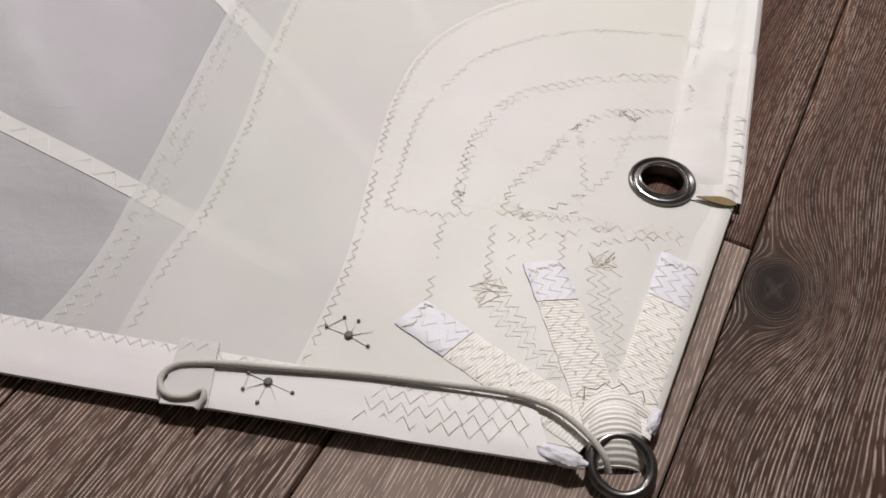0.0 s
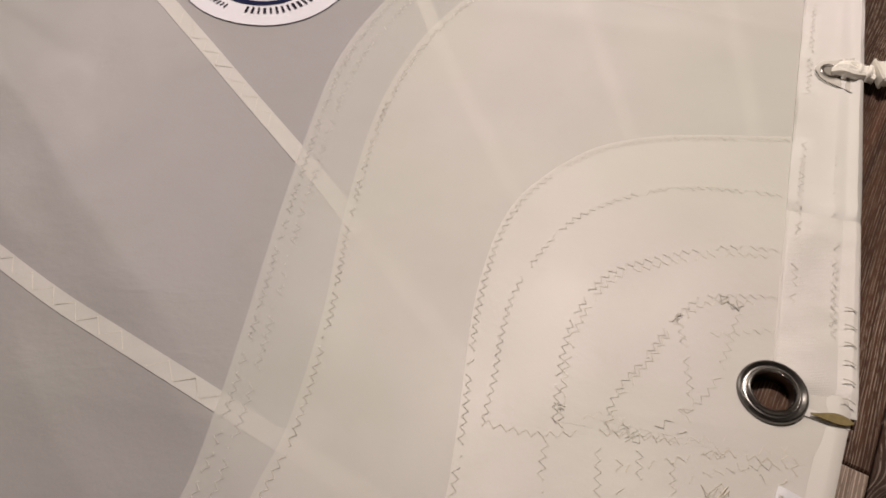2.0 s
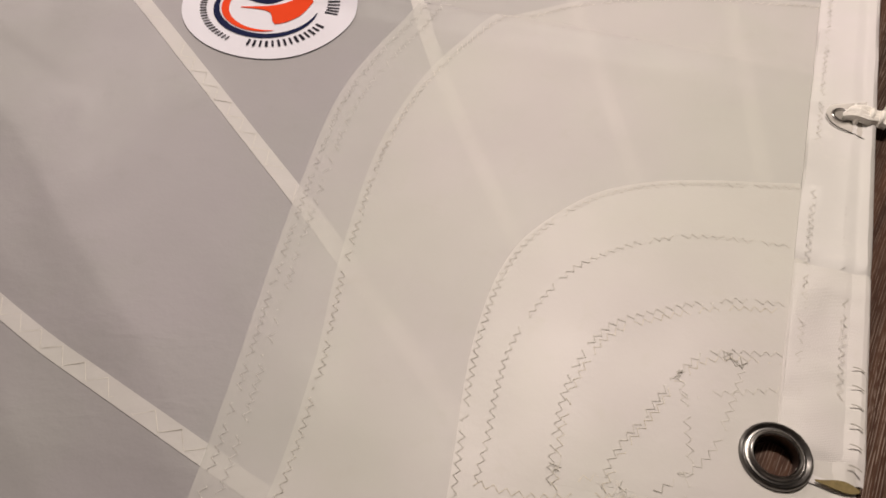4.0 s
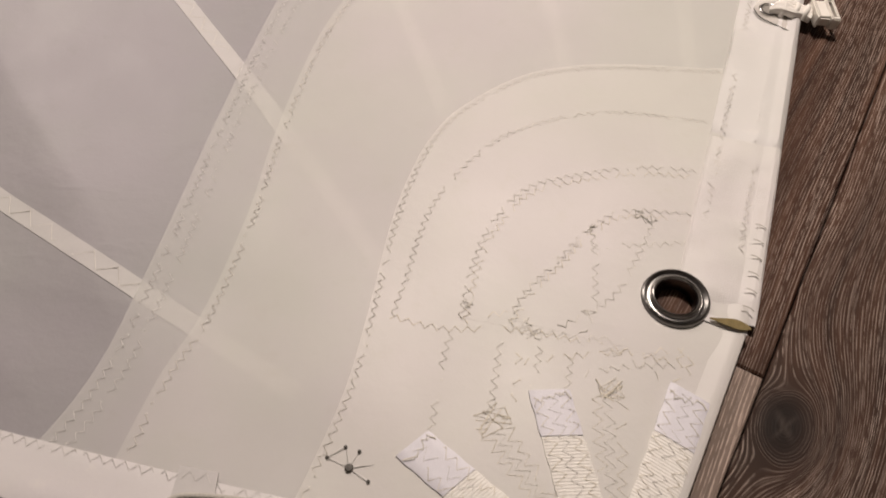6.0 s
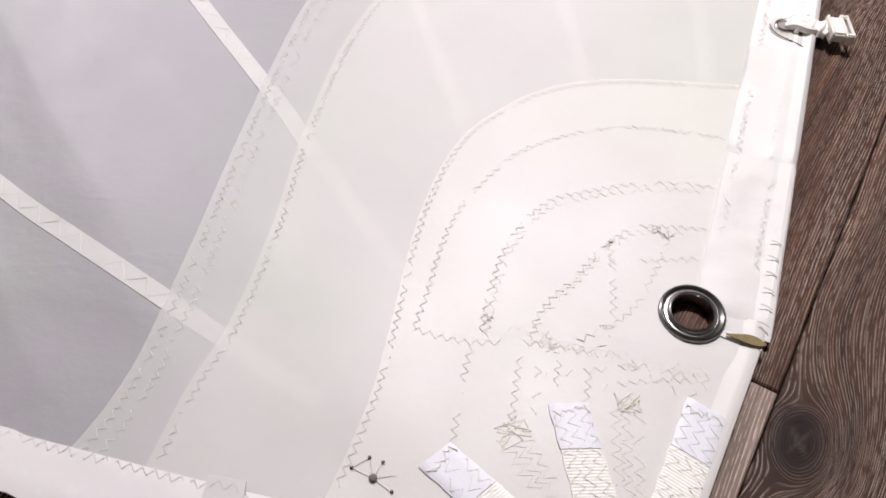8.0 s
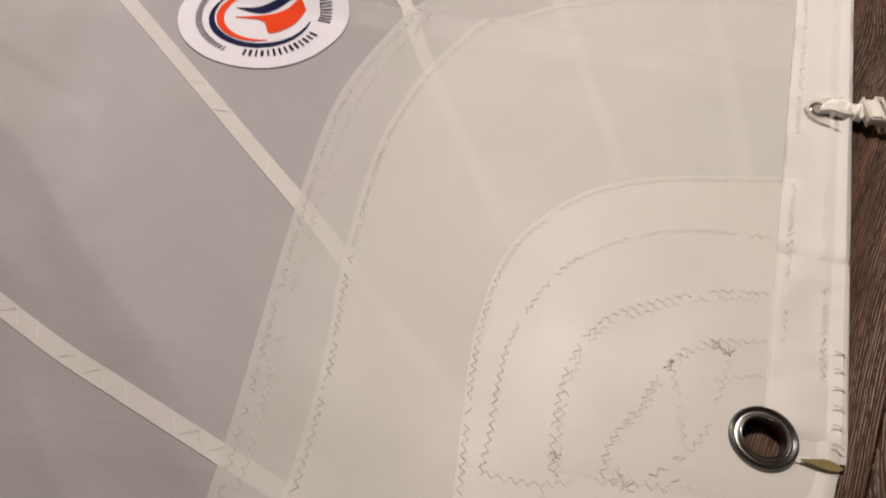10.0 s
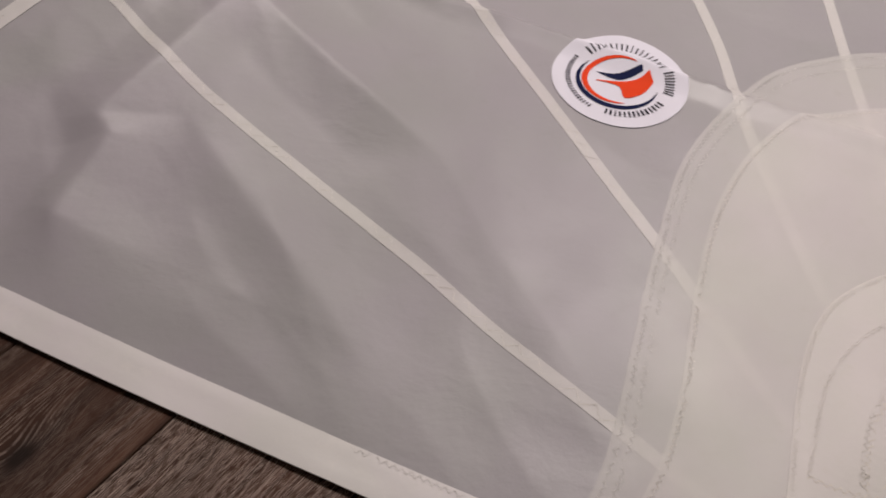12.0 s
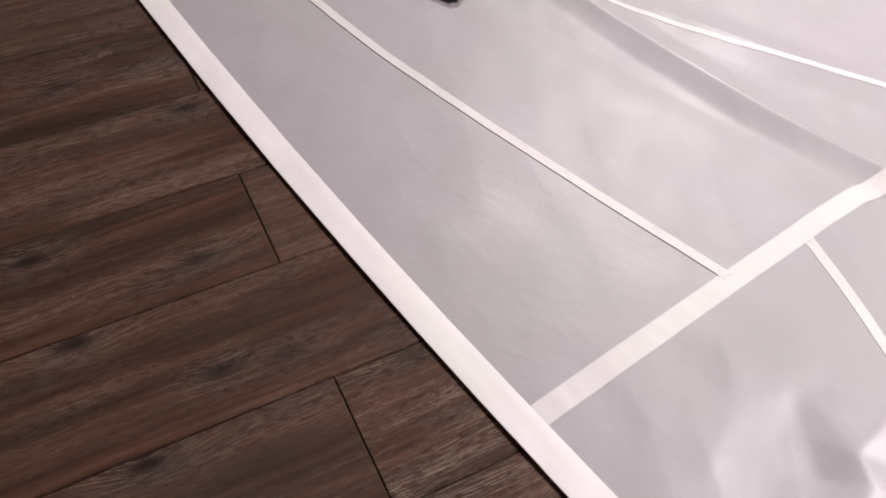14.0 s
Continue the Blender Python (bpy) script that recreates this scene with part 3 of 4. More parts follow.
# free lines of stitching on the plies near the corner
UP = 0.0029
LINES = [
    ([(-0.137, 0.203), (-0.096, 0.194), (-0.029, 0.194), (0.075, 0.174)], M_GOLD),
    ([(-0.054, 0.196), (-0.012, 0.194), (0.028, 0.181), (0.066, 0.160)], M_THREAD),
    ([(0.013, 0.190), (0.045, 0.193), (0.077, 0.199)], M_THREAD),
    ([(0.102, 0.286), (0.076, 0.283), (0.023, 0.277)], M_THREAD),
    ([(0.025, 0.292), (0.024, 0.244), (0.020, 0.214), (0.010, 0.194)], M_THREAD),
    ([(0.077, 0.306), (0.055, 0.259), (0.033, 0.225), (-0.007, 0.199)], M_THREAD),
    ([(-0.090, 0.190), (-0.097, 0.154), (-0.102, 0.100), (-0.106, 0.085)], M_THREAD),
    ([(-0.052, 0.188), (-0.057, 0.145), (-0.061, 0.124)], M_THREAD),
    ([(-0.022, 0.182), (-0.028, 0.148)], M_THREAD),
    ([(0.001, 0.173), (-0.003, 0.148)], M_THREAD),
    ([(0.085, 0.185), (0.080, 0.166), (0.077, 0.156)], M_GOLD),
    ([(0.098, 0.205), (0.092, 0.180), (0.086, 0.16)], M_GOLD),
    ([(-0.035, 0.168), (0.012, 0.176), (0.052, 0.181), (0.092, 0.184)], M_GOLD),
    ([(0.010, 0.160), (0.044, 0.168), (0.078, 0.171)], M_THREAD),
    ([(-0.062, 0.208), (-0.020, 0.212), (0.018, 0.205)], M_GOLD),
    ([(-0.020, 0.215), (-0.014, 0.240), (0.002, 0.262)], M_GOLD),
    ([(0.045, 0.205), (0.052, 0.232), (0.058, 0.250)], M_GOLD),
    ([(-0.038, 0.175), (-0.040, 0.150), (-0.044, 0.132)], M_GOLD),
]
for k, (pts, mat) in enumerate(LINES):
    part("stitching", zigzag(pts, 0.0026, 0.0092, UP if k in (3, 4, 5) else 0.0024, 0.0011, seed=50 + k, gap=0.18), mat, sail, "zigzag thread")
# grimy backstitched spots
for k, (x, y, r) in enumerate([(-0.079, 0.216, 0.007), (-0.032, 0.203, 0.008), (0.023, 0.296, 0.005), (0.074, 0.309, 0.007), (0.066, 0.314, 0.005), (-0.026, 0.192, 0.006), (0.015, 0.213, 0.004)]):
    rng = random.Random(k)
    bm = tangle([(x + r * rng.uniform(-1, 1), y + r * rng.uniform(-1, 1)) for _ in range(9)], UP if y > 0.207 else 0.0025, 0.0008)
    part("backstitch", bm, M_WHIP if k in (2, 3, 4) else M_THREAD, sail, "grimy knot of backstitched thread")

# foot hem
n = 260
xs = [-0.022 + (XL + 0.022) * (k / n) ** 1.25 for k in range(n + 1)]
rows = []
for x in xs:
    w = foot_width(x)
    row = []
    for j in range(7):
        v = j / 6
        lift = (0.0050 if 0 < j < 6 else 0.0044) + 0.0011 * noise.noise((x * 12, v * 1.5, 4.4)) + 0.0004 * noise.noise((x * 45, v * 3, 1.4))
        row.append(on(x - 0.22 * (w * v - 0.002), foot(x) + w * v - (0.002 if x > -0.4 else 0), lift))
    p = row[0]
    rows.append([(p[0], p[1] + 0.001, p[2] - 0.0045), (p[0], p[1] - 0.0004, p[2] - 0.0012)] + row)
hem = part("foot_hem", skirt(grid(rows), 0.0008), M_HEM, sail, "smooth white folded foot hem tape")
line = [(x, foot(x) + foot_width(x) - 0.007) for x in (-0.14, -0.25, -0.40, -0.6)]
part("stitching", zigzag(line, 0.0028, 0.0095, 0.0052, 0.001, seed=91, gap=0.2), M_PALE, hem, "pale zigzag thread")

# luff tape with its rope edge
ys = [0.395 + (YT - 0.395) * (k / 170) for k in range(171)]
PROFILE = [(0.0, 0.0), (0.03, 0.0012), (0.35, 0.0014), (0.60, 0.0016), (0.68, 0.0030), (0.76, 0.0018), (0.84, 0.0036), (0.92, 0.0066), (0.98, 0.0048), (1.01, 0.0008), (1.0, -0.004)]

FLAT = [(v, z * (0.5 if 0.6 < v < 1 else 1.0)) for v, z in PROFILE]
DENSE = [tuple(np.interp(i / 8, range(11), col) for col in zip(*FLAT)) for i in range(81)]


def luff_band(y0, y1, n, up, coarse):
    rows = []
    for k in range(n + 1):
        y = y0 + (y1 - y0) * k / n
        row = []
        for v, z in DENSE if coarse else PROFILE:
            x = luff_inner(y) + 0.0615 * v
            wob = 0.0027 * noise.noise((y * 16, v * 2.2, 2.2)) + 0.0012 * noise.noise((y * 55, v * 1.5, 7.2)) if 0.02 < v < 0.99 else 0
            row.append((x, y - 0.0615 * v * 0.28 , height(x, y) + up * min(1.0, 0.35 + (y - y0) / 0.025) + z * min(1.0, max(0.0, (y - y0) / 0.02)) + wob))
        rows.append(row)
    return skirt(grid(rows), 0.001)


tape = part("luff_tape", luff_band(0.405, YT, 170, 0.0036, False), M_HEM, sail, "smooth white luff tape folded round a rope edge")
for off in (0.010, 0.040):
    part("stitching", zigzag([(luff_inner(y) + off, y - 0.28 * off) for y in (0.41, 0.7, 1.1, 1.8)], 0.0025, 0.0092, 0.0056, 0.0011, seed=int(off * 1000), gap=0.12), M_PALE if off > 0.03 else M_THREAD, tape, "zigzag thread")
band = part("luff_tape_end", holed(luff_band(0.226, 0.412, 110, 0.0034, True), 0.0262), M_WOVEN, sail, "coarse woven white tape near the eyelet")
for off in (0.010, 0.042):
    part("stitching", zigzag([(luff_inner(y) + off, y - 0.28 * off) for y in (0.29, 0.34, 0.40)], 0.0025, 0.0092, 0.0054, 0.0011, seed=int(off * 900), gap=0.1), M_THREAD, band, "zigzag thread")
# whipping stitches over the rope edge
for k in range(6):
    y = 0.222 + 0.0165 * k
    x = luff(y)
    bm = lay_thread([(x - 0.0075, y + 0.001), (x - 0.004, y + 0.0002), (x - 0.0015, y - 0.0015), (x + 0.0006, y - 0.004)], 0.0082, 0.0010)
    part("whipping_stitch", bm, M_WHIP, band)
# bare folded edge below the tape
rows = []
for k in range(31):
    y = 0.006 + (0.224 - 0.006) * k / 30
    rows.append([(luff(y) - d, y + d * 0.35, height(luff(y) - d, y) + z) for d, z in ((0.018, 0.0023), (0.009, 0.0034), (0.003, 0.0042), (0.0, 0.003), (-0.0008, 0.0), (0.0, -0.004))])
part("luff_fold", skirt(grid(rows), 0.0002), M_INNER, sail, "white folded edge below the luff tape")
# torn, glued tip of the tape
tip = [on(0.110 + 0.030 * u, 0.2115 - 0.008 * u + (0.0012 + 0.0062 * math.sin(math.pi * u ** 1.7) ** 0.8) * s, 0.0066) for u in np.linspace(0, 1, 10) for s in (-0.5, 0.7)]
bm = bmesh.new()
vs = [bm.verts.new(p) for p in tip]
for k in range(0, len(vs) - 2, 2):
    bm.faces.new((vs[k], vs[k + 1], vs[k + 3], vs[k + 2]))
part("stained_tip", skirt(bm, 0.0006), M_STAIN, sail, "olive glue-stained torn tip of tape")
part("tape_tail", ribbon([(0.098, 0.218), (0.118, 0.210), (0.138, 0.2025)], 0.007, 0.0040, across=2), M_HEM, sail, "loose white tape tail")

# webbing straps
def strap(a, b, width, white, up, seed):
    a, b = np.array(a), np.array(b)
    ln = np.hypot(*(b - a))
    d = (b - a) / ln
    q = np.array([-d[1], d[0]])
    top = None
    for name, s0, s1, mat in (("strap", white, ln, M_WEB), ("strap_end", -0.001, white + 0.001, M_WEBEND)):
        rib = 0.0024
        n = int((s1 - s0) / rib * 4) if name == "strap" else 12
        rows = []
        for k in range(n + 1):
            s = s0 + (s1 - s0) * k / n
            z = 0.00018 * math.sin(2 * math.pi * s / rib) if name == "strap" else 0.0006
            row = []
            for j in range(9):
                v = j / 8 - 0.5
                slant = 0.15 * v * width
                p = a + d * (s + slant) + q * width * v * (1 + 0.02 * math.sin(s * 300 + v))
                row.append(on(*p, up + 0.0012 + z - (0.0009 if j in (0, 8) else 0)))
            rows.append(row)
        ob = part(name, skirt(grid(rows), 0.0014), mat, top or sail, "ribbed cream nylon webbing strap" if name == "strap" else "smooth white webbing end")
        top = top or ob
    for k, off in enumerate((-0.32, 0.0, 0.32)):
        pts = [tuple(a + d * s + q * width * off) for s in (0.003, ln * 0.5, ln * 0.86)]
        part("stitching", zigzag(pts, width * 0.14, 0.0105, up + 0.00195, 0.0010, seed=seed + k, gap=0.1, jitter=0.5), M_PALE if k == 1 else M_GOLD, top, "yellowed zigzag thread")
    rng = random.Random(seed)
    part("backstitch", tangle([a + d * rng.uniform(0.002, 0.010) + q * width * (0.9 * j / 11 - 0.45) for j in range(12)], up + 0.0022, 0.0009), M_THREAD, top)


strap((-0.113, 0.099), (0.006, 0.004), 0.029, 0.041, 0.0023, 100)
strap((-0.0165, 0.144), (0.016, 0.006), 0.030, 0.034, 0.0028, 110)
strap((0.086, 0.147), (0.027, 0.010), 0.031, 0.040, 0.0033, 120)
# stitched-through marks of the straps on the far side
for k, (a, b, w) in enumerate([((-0.060, 0.121), (-0.008, 0.042), 0.026), ((0.028, 0.150), (0.024, 0.052), 0.027)]):
    a, b = np.array(a), np.array(b)
    d = (b - a) / np.hypot(*(b - a))
    q = np.array([-d[1], d[0]])
    for j, off in enumerate((-0.35, -0.05, 0.3)):
        part("stitching", zigzag([tuple(a + q * w * off), tuple((a + b) / 2 + q * w * off * 0.85), tuple(b + q * w * off * 0.6)], 0.0042, 0.0105, 0.0023, 0.0009, seed=140 + 3 * k + j, jitter=0.6, gap=0.08), M_GOLD if j != 1 else M_THREAD, sail, "yellowed zigzag thread")
    rng = random.Random(k + 5)
    bm = tangle([a + d * rng.uniform(-0.008, 0.012) + q * w * rng.uniform(-0.6, 0.6) for _ in range(17)], 0.0024, 0.0008)
    part("backstitch", bm, M_GOLD, sail, "yellowed tangle of backstitches")
# darned rows on the foot hem
for j in range(4):
    v = 0.16 + 0.23 * j
    pts = [(-0.148 + 0.006 * j, foot(-0.148) + 0.036 * v + 0.004), (-0.09, foot(-0.09) + 0.038 * v + 0.004), (-0.036, foot(-0.036) + 0.036 * v + 0.004)]
    part("stitching", zigzag(pts, 0.0041, 0.0125, 0.0056, 0.0010, seed=170 + j, jitter=0.2, gap=0.05, flip=j % 2), M_GOLD, hem, "yellowed darning thread")

# webbing throat round the ring
rows = []
for k in range(65):
    v = k / 64
    y = 0.027 - 0.040 * v
    z = 0.0120 + 0.0085 * math.sin(math.pi * min(1, v * 1.02)) ** 0.8 - 0.007 * v + 0.00035 * math.sin(v * 26 * math.pi)
    row = []
    for j in range(15):
        u = j / 14 * 2 - 1
        w = 0.0200 - 0.002 * v
        row.append((0.0205 + w * u - 0.002 * v, y + 0.006 * (1 - u * u) * (1 - v) - 0.002 * u * u, z - 0.008 * abs(u) ** 3.2))
    rows.append(row)
throat = part("webbing_throat", skirt(grid(rows), 0.003), M_WEB, sail, "ribbed webbing bulging over the ring")
rows = []
for k in range(29):
    v = k / 28
    row = []
    for j in range(17):
        u = j / 16 * 2 - 1
        row.append((0.0215 + (0.0235 - 0.001 * v) * u, 0.0385 - 0.014 * v - 0.012 * u * u, 0.0128 + 0.0028 * math.sin(math.pi * v * 0.8) + 0.0003 * math.sin(v * 10 * math.pi) - 0.0025 * u * u))
    rows.append(row)
part("throat_band", skirt(grid(rows), 0.004), M_WEB, throat, "ribbed webbing band sewn across the straps")
part("stitching", zigzag([(0.0, 0.030), (0.010, 0.037), (0.028, 0.037), (0.042, 0.028)], 0.003, 0.011, 0.0085, 0.0012, seed=190, jitter=0.7), M_DARKTHREAD, throat)


def crumple(name, centre, size, turn, seed):
    bm = bmesh.new()
    bmesh.ops.create_icosphere(bm, subdivisions=4, radius=1)
    m = Matrix.Translation(centre) @ Matrix.Rotation(turn, 4, "Z") @ Matrix.Diagonal((*size, 1))
    for v in bm.verts:
        w = v.co * 2.6 + Vector((seed, 0, 0))
        v.co *= 1 + 0.20 * noise.noise(w) + 0.14 * abs(noise.noise(w * 2.7))
    bm.transform(m)
    part(name, bm, M_WEBEND, sail, "crumpled melted white webbing end")


crumple("frayed_end", (-0.017, -0.0095, 0.0110), (0.016, 0.0062, 0.0045), -0.35, 3.1)
crumple("frayed_end", (0.0450, 0.015, 0.0105), (0.0040, 0.010, 0.0045), -0.45, 7.7)

# steel ring
bm = bmesh.new()
rows = []
for u in np.linspace(0, 2 * math.pi, 56, endpoint=False):
    rows.append([((0.0188 + 0.0036 * math.cos(v)) * math.cos(u), (0.0188 + 0.0036 * math.cos(v)) * math.sin(u), 0.0036 * math.sin(v)) for v in np.linspace(0, 2 * math.pi, 16, endpoint=False)])
rows.append(rows[0])
bm.free()
bm = grid(rows, closed=True)
bmesh.ops.remove_doubles(bm, verts=bm.verts, dist=1e-6)
bm.transform(Matrix.Translation((0.021, -0.0145, 0.0085)) @ Matrix.Rotation(radians(11), 4, "X"))
part("steel_ring", bm, M_RING, sail, "round dark stainless steel ring at the corner")

# large pressed eyelet
gz = height(*GROMMET) + 0.0046
grommet = part("eyelet", lathe([(0.0268, -0.003), (0.0272, -0.0004), (0.0264, 0.0014), (0.0250, 0.0021), (0.0236, 0.0014), (0.0222, 0.0004), (0.0208, 0.0006)], (*GROMMET, gz), 72), M_RING, sail, "large pressed dark steel eyelet")
part("eyelet_collar", lathe([(0.0212, 0.0002), (0.0203, 0.0020), (0.0192, 0.0036), (0.0180, 0.0040), (0.0168, 0.0030), (0.0162, 0.0008)], (*GROMMET, gz), 72), M_STEEL, grommet, "bright rolled steel collar")
part("eyelet_barrel", lathe([(0.0163, 0.0010), (0.0157, -0.006), (0.0157, -0.012)], (*GROMMET, gz), 72), M_RING, grommet)

# star-shaped hand stitches
for c, tips in (((-0.156, 0.080), [(-0.172, 0.087), (-0.160, 0.095), (-0.150, 0.092), (-0.139, 0.083), (-0.142, 0.071)]), ((-0.206, 0.041), [(-0.220, 0.048), (-0.222, 0.036), (-0.211, 0.026), (-0.198, 0.026), (-0.189, 0.033)])):
    bm = lay_thread([tips[1], tips[0], c, tips[1], c, tips[2], c, tips[3], c, tips[4]], 0.0026 if c[1] > 0.06 else 0.0054, 0.0016)
    star = part("hand_stitch", bm, M_PALE, sail, "star of hand stitches round a dark hole")
    # the holes are closed caps, their inner shade given by dark colour
    part("needle_hole", lathe([(0.0031, 0.0004), (0.0024, 0.0012), (0.0002, 0.0015)], on(*c, 0.0032 if c[1] > 0.06 else 0.0060), 12), M_DARKTHREAD, star, "dark cap coloured as the shade in a needle hole")
    for p in tips[:3] + tips[4:]:
        part("needle_hole", lathe([(0.0014, 0.0002), (0.0010, 0.0010), (0.0002, 0.0012)], on(*p, 0.0028 if c[1] > 0.06 else 0.0056), 10), M_DARKTHREAD, star, "dark cap coloured as the shade in a needle hole")

# cord, its tab and its end
rows = [[on(*(np.array((-0.2745, 0.029)) * (1 - u) * (1 - v) + np.array((-0.243, 0.0255)) * u * (1 - v) + np.array((-0.2705, 0.0755)) * (1 - u) * v + np.array((-0.2435, 0.0715)) * u * v), 0.0064) for u in np.linspace(0, 1, 7)] for v in np.linspace(-0.08, 1, 12)]
tab = part("cord_tab", skirt(grid(rows), 0.0016), M_TAPE, sail, "small cloth tab over the hem")
part("stitching", zigzag([(-0.268, 0.069), (-0.247, 0.0665)], 0.003, 0.010, 0.0067, 0.0009, seed=201), M_PALE, tab)
CORD = [(-0.249, 0.020), (-0.2455, 0.028), (-0.2475, 0.0325), (-0.256, 0.029), (-0.268, 0.0295), (-0.2755, 0.0355), (-0.2765, 0.0455), (-0.268, 0.053), (-0.252, 0.0545), (-0.230, 0.0535),
        (-0.200, 0.0505), (-0.146, 0.046), (-0.088, 0.0385), (-0.060, 0.0345), (-0.042, 0.0305), (-0.023, 0.023), (-0.009, 0.0125), (0.003, -0.001), (0.0095, -0.0115), (0.0125, -0.019)]
RISE = {1: 0.0095, 2: 0.0098, 15: 0.0085, 16: 0.0095, 17: 0.0095, 18: 0.0075, 19: 0.0010}
pts = [(x, y, height(x, y) + RISE.get(k, 0.0078)) for k, (x, y) in enumerate(CORD)]
part("leech_cord", tube(pts, 0.00215, 220, 10), M_CORD, sail, "thin grey braided cord tied from hem to ring")

# lashed slide on the luff
slide = tagged(new("luff_slide"), "", "")
slide.parent = sail
EYE = np.array((0.229, 0.595))
ez = height(*EYE) + 0.0065
out = np.array((0.955, -0.20))
out = out / np.hypot(*out)
lat = np.array((-out[1], out[0]))


def loc(s, l):
    return tuple(EYE + out * s + lat * l)


rows = []
for u in np.linspace(0, 1, 14):
    half = 0.0155 + 0.0165 * u ** 1.5
    s = -0.0155 + 0.045 * u
    half *= math.sqrt(max(0.02, 1 - (1 - min(1, u / 0.3)) ** 2))
    rows.append([(*loc(s, half * v - 0.004 * u), height(*loc(s, 0)) + 0.0070) for v in np.linspace(-1, 1, 7)])
film = part("backing_film", skirt(grid(rows), 0.0005), M_CLEAR, slide, "clear teardrop backing film")
edge = [(*loc(-0.0155 + 0.045 * u, (-1) * (0.0155 + 0.0165 * u ** 1.5) * math.sqrt(max(0.02, 1 - (1 - min(1, u / 0.3)) ** 2)) - 0.004 * u), height(*loc(-0.0155 + 0.045 * u, 0)) + 0.0073) for u in np.linspace(0, 1, 14)]
part("film_edge", tube(edge, 0.0006, 40, 6), M_DARKTHREAD, film, "dark film edge")
part("small_eyelet", lathe([(0.0108, 0.0), (0.0106, 0.0012), (0.0092, 0.0022), (0.0078, 0.0018), (0.0068, 0.0004), (0.0066, -0.003)], (*EYE, ez), 40), M_STEEL, slide, "small stainless eyelet")
# black disc: the shade down the eyelet's hole, put in as colour
part("eyelet_hole", lathe([(0.0067, 0.0002), (0.0001, 0.0)], (*EYE, ez - 0.001), 24), M_BLACK, slide)
strands = []
for k, l in enumerate((-0.0055, 0.0, 0.0055)):
    pts = [(*loc(0.002 + 0.002 * k, l * 0.3), ez + 0.001), (*loc(0.010, l * 0.7), ez + 0.006 + 0.0015 * (k == 1)), (*loc(0.022, l * 1.1 + 0.0015 * math.sin(k * 4)), ez + 0.0055), (*loc(0.032, l * 0.8), ez + 0.0040), (*loc(0.041, l * 1.35), ez + 0.003)]
    strands.append(tube(pts, 0.0050, 36, 8))
for s in (0.014, 0.026, 0.036):
    pts = [(*loc(s - 0.003, -0.0095), ez + 0.001), (*loc(s - 0.001, -0.005), ez + 0.0085), (*loc(s + 0.001, 0.004), ez + 0.0090), (*loc(s + 0.004, 0.0095), ez + 0.001)]
    strands.append(tube(pts, 0.0026, 20, 8))
for bm in strands:
    part("lashing_strand", bm, M_LOOP, slide, "knotted white lashing strand")
bm = joined(block((0.020, 0.0300, 0.012), 0.0022, (0, 0, 0)), block((0.0045, 0.0330, 0.0150), 0.0014, (-0.0115, 0, 0)), block((0.0040, 0.0360, 0.0150), 0.0014, (0.0105, 0, 0)),
            block((0.0040, 0.0360, 0.0150), 0.0014, (0.0215, 0, 0)), block((0.014, 0.0050, 0.0140), 0.0014, (0.016, 0.0155, 0)), block((0.014, 0.0050, 0.0140), 0.0014, (0.016, -0.0155, 0)))
bm.transform(Matrix.Translation((*loc(0.0505, 0.0015), 0.0150)) @ Matrix.Rotation(math.atan2(out[1], out[0]) + 0.22, 4, "Z") @ Matrix.Rotation(radians(4), 4, "Y") @ Matrix.Diagonal((0.62, 0.95, 1.0, 1)))
part("slide_body", bm, M_PLASTIC, slide, "white plastic slide with a slot", smooth=False)

# round printed label
LC, LR = np.array((-0.3725, 0.754)), 0.0965


rows = []
for j in range(46):
    r = 0.001 + 0.999 * j / 45
    rows.append([on(*(LC + LR * r * np.array((math.cos(u) * 1.02, math.sin(u) * 0.965))), 0.0016) for u in np.linspace(0, 2 * math.pi, 128, endpoint=False)])
label = part("round_label", skirt(grid(rows, closed=True), 0.0004), M_LABEL, sail, "round white vinyl label with navy and orange sail emblem")


def crescent(r, w, a0, a1, up, n=60):
    rows = []
    for k in range(n + 1):
        u = radians(a0 + (a1 - a0) * k / n)
        h = w * math.sin(math.pi * k / n) ** 0.7 / 2 + 0.002
        rows.append([on(*(LC + LR * (r + h * s) * np.array((math.cos(u), math.sin(u) * 0.90)) + LR * np.array((-0.02, -0.035))), up) for s in (-1, -0.33, 0.33, 1)])
    return grid(rows)


def blade(top, low, up, n=16):
    a, b = spline(top, n), spline(low, n)
    return grid([[on(*(LC + LR * (p + (q - p) * v)), up) for v in np.linspace(0, 1, 6)] for p, q in zip(a, b)])


part("navy_ring", crescent(0.60, 0.085, 140, 348, 0.0024), M_NAVY, label, "navy crescent")
part("orange_ring", crescent(0.50, 0.085, 62, 285, 0.0024), M_ORANGE, label, "orange-red crescent")
part("navy_sail", blade([(-0.35, 0.10), (-0.05, 0.12), (0.30, 0.33)], [(-0.35, 0.095), (0.0, -0.005), (0.33, 0.22)], 0.0024), M_NAVY, label, "navy sail blade")
part("orange_sail", blade([(-0.34, -0.07), (0.05, -0.03), (0.28, 0.08), (0.42, 0.25)], [(-0.34, -0.08), (0.0, -0.14), (0.10, -0.36), (0.36, -0.22), (0.50, 0.04)], 0.0024), M_ORANGE, label, "orange-red sail blade")


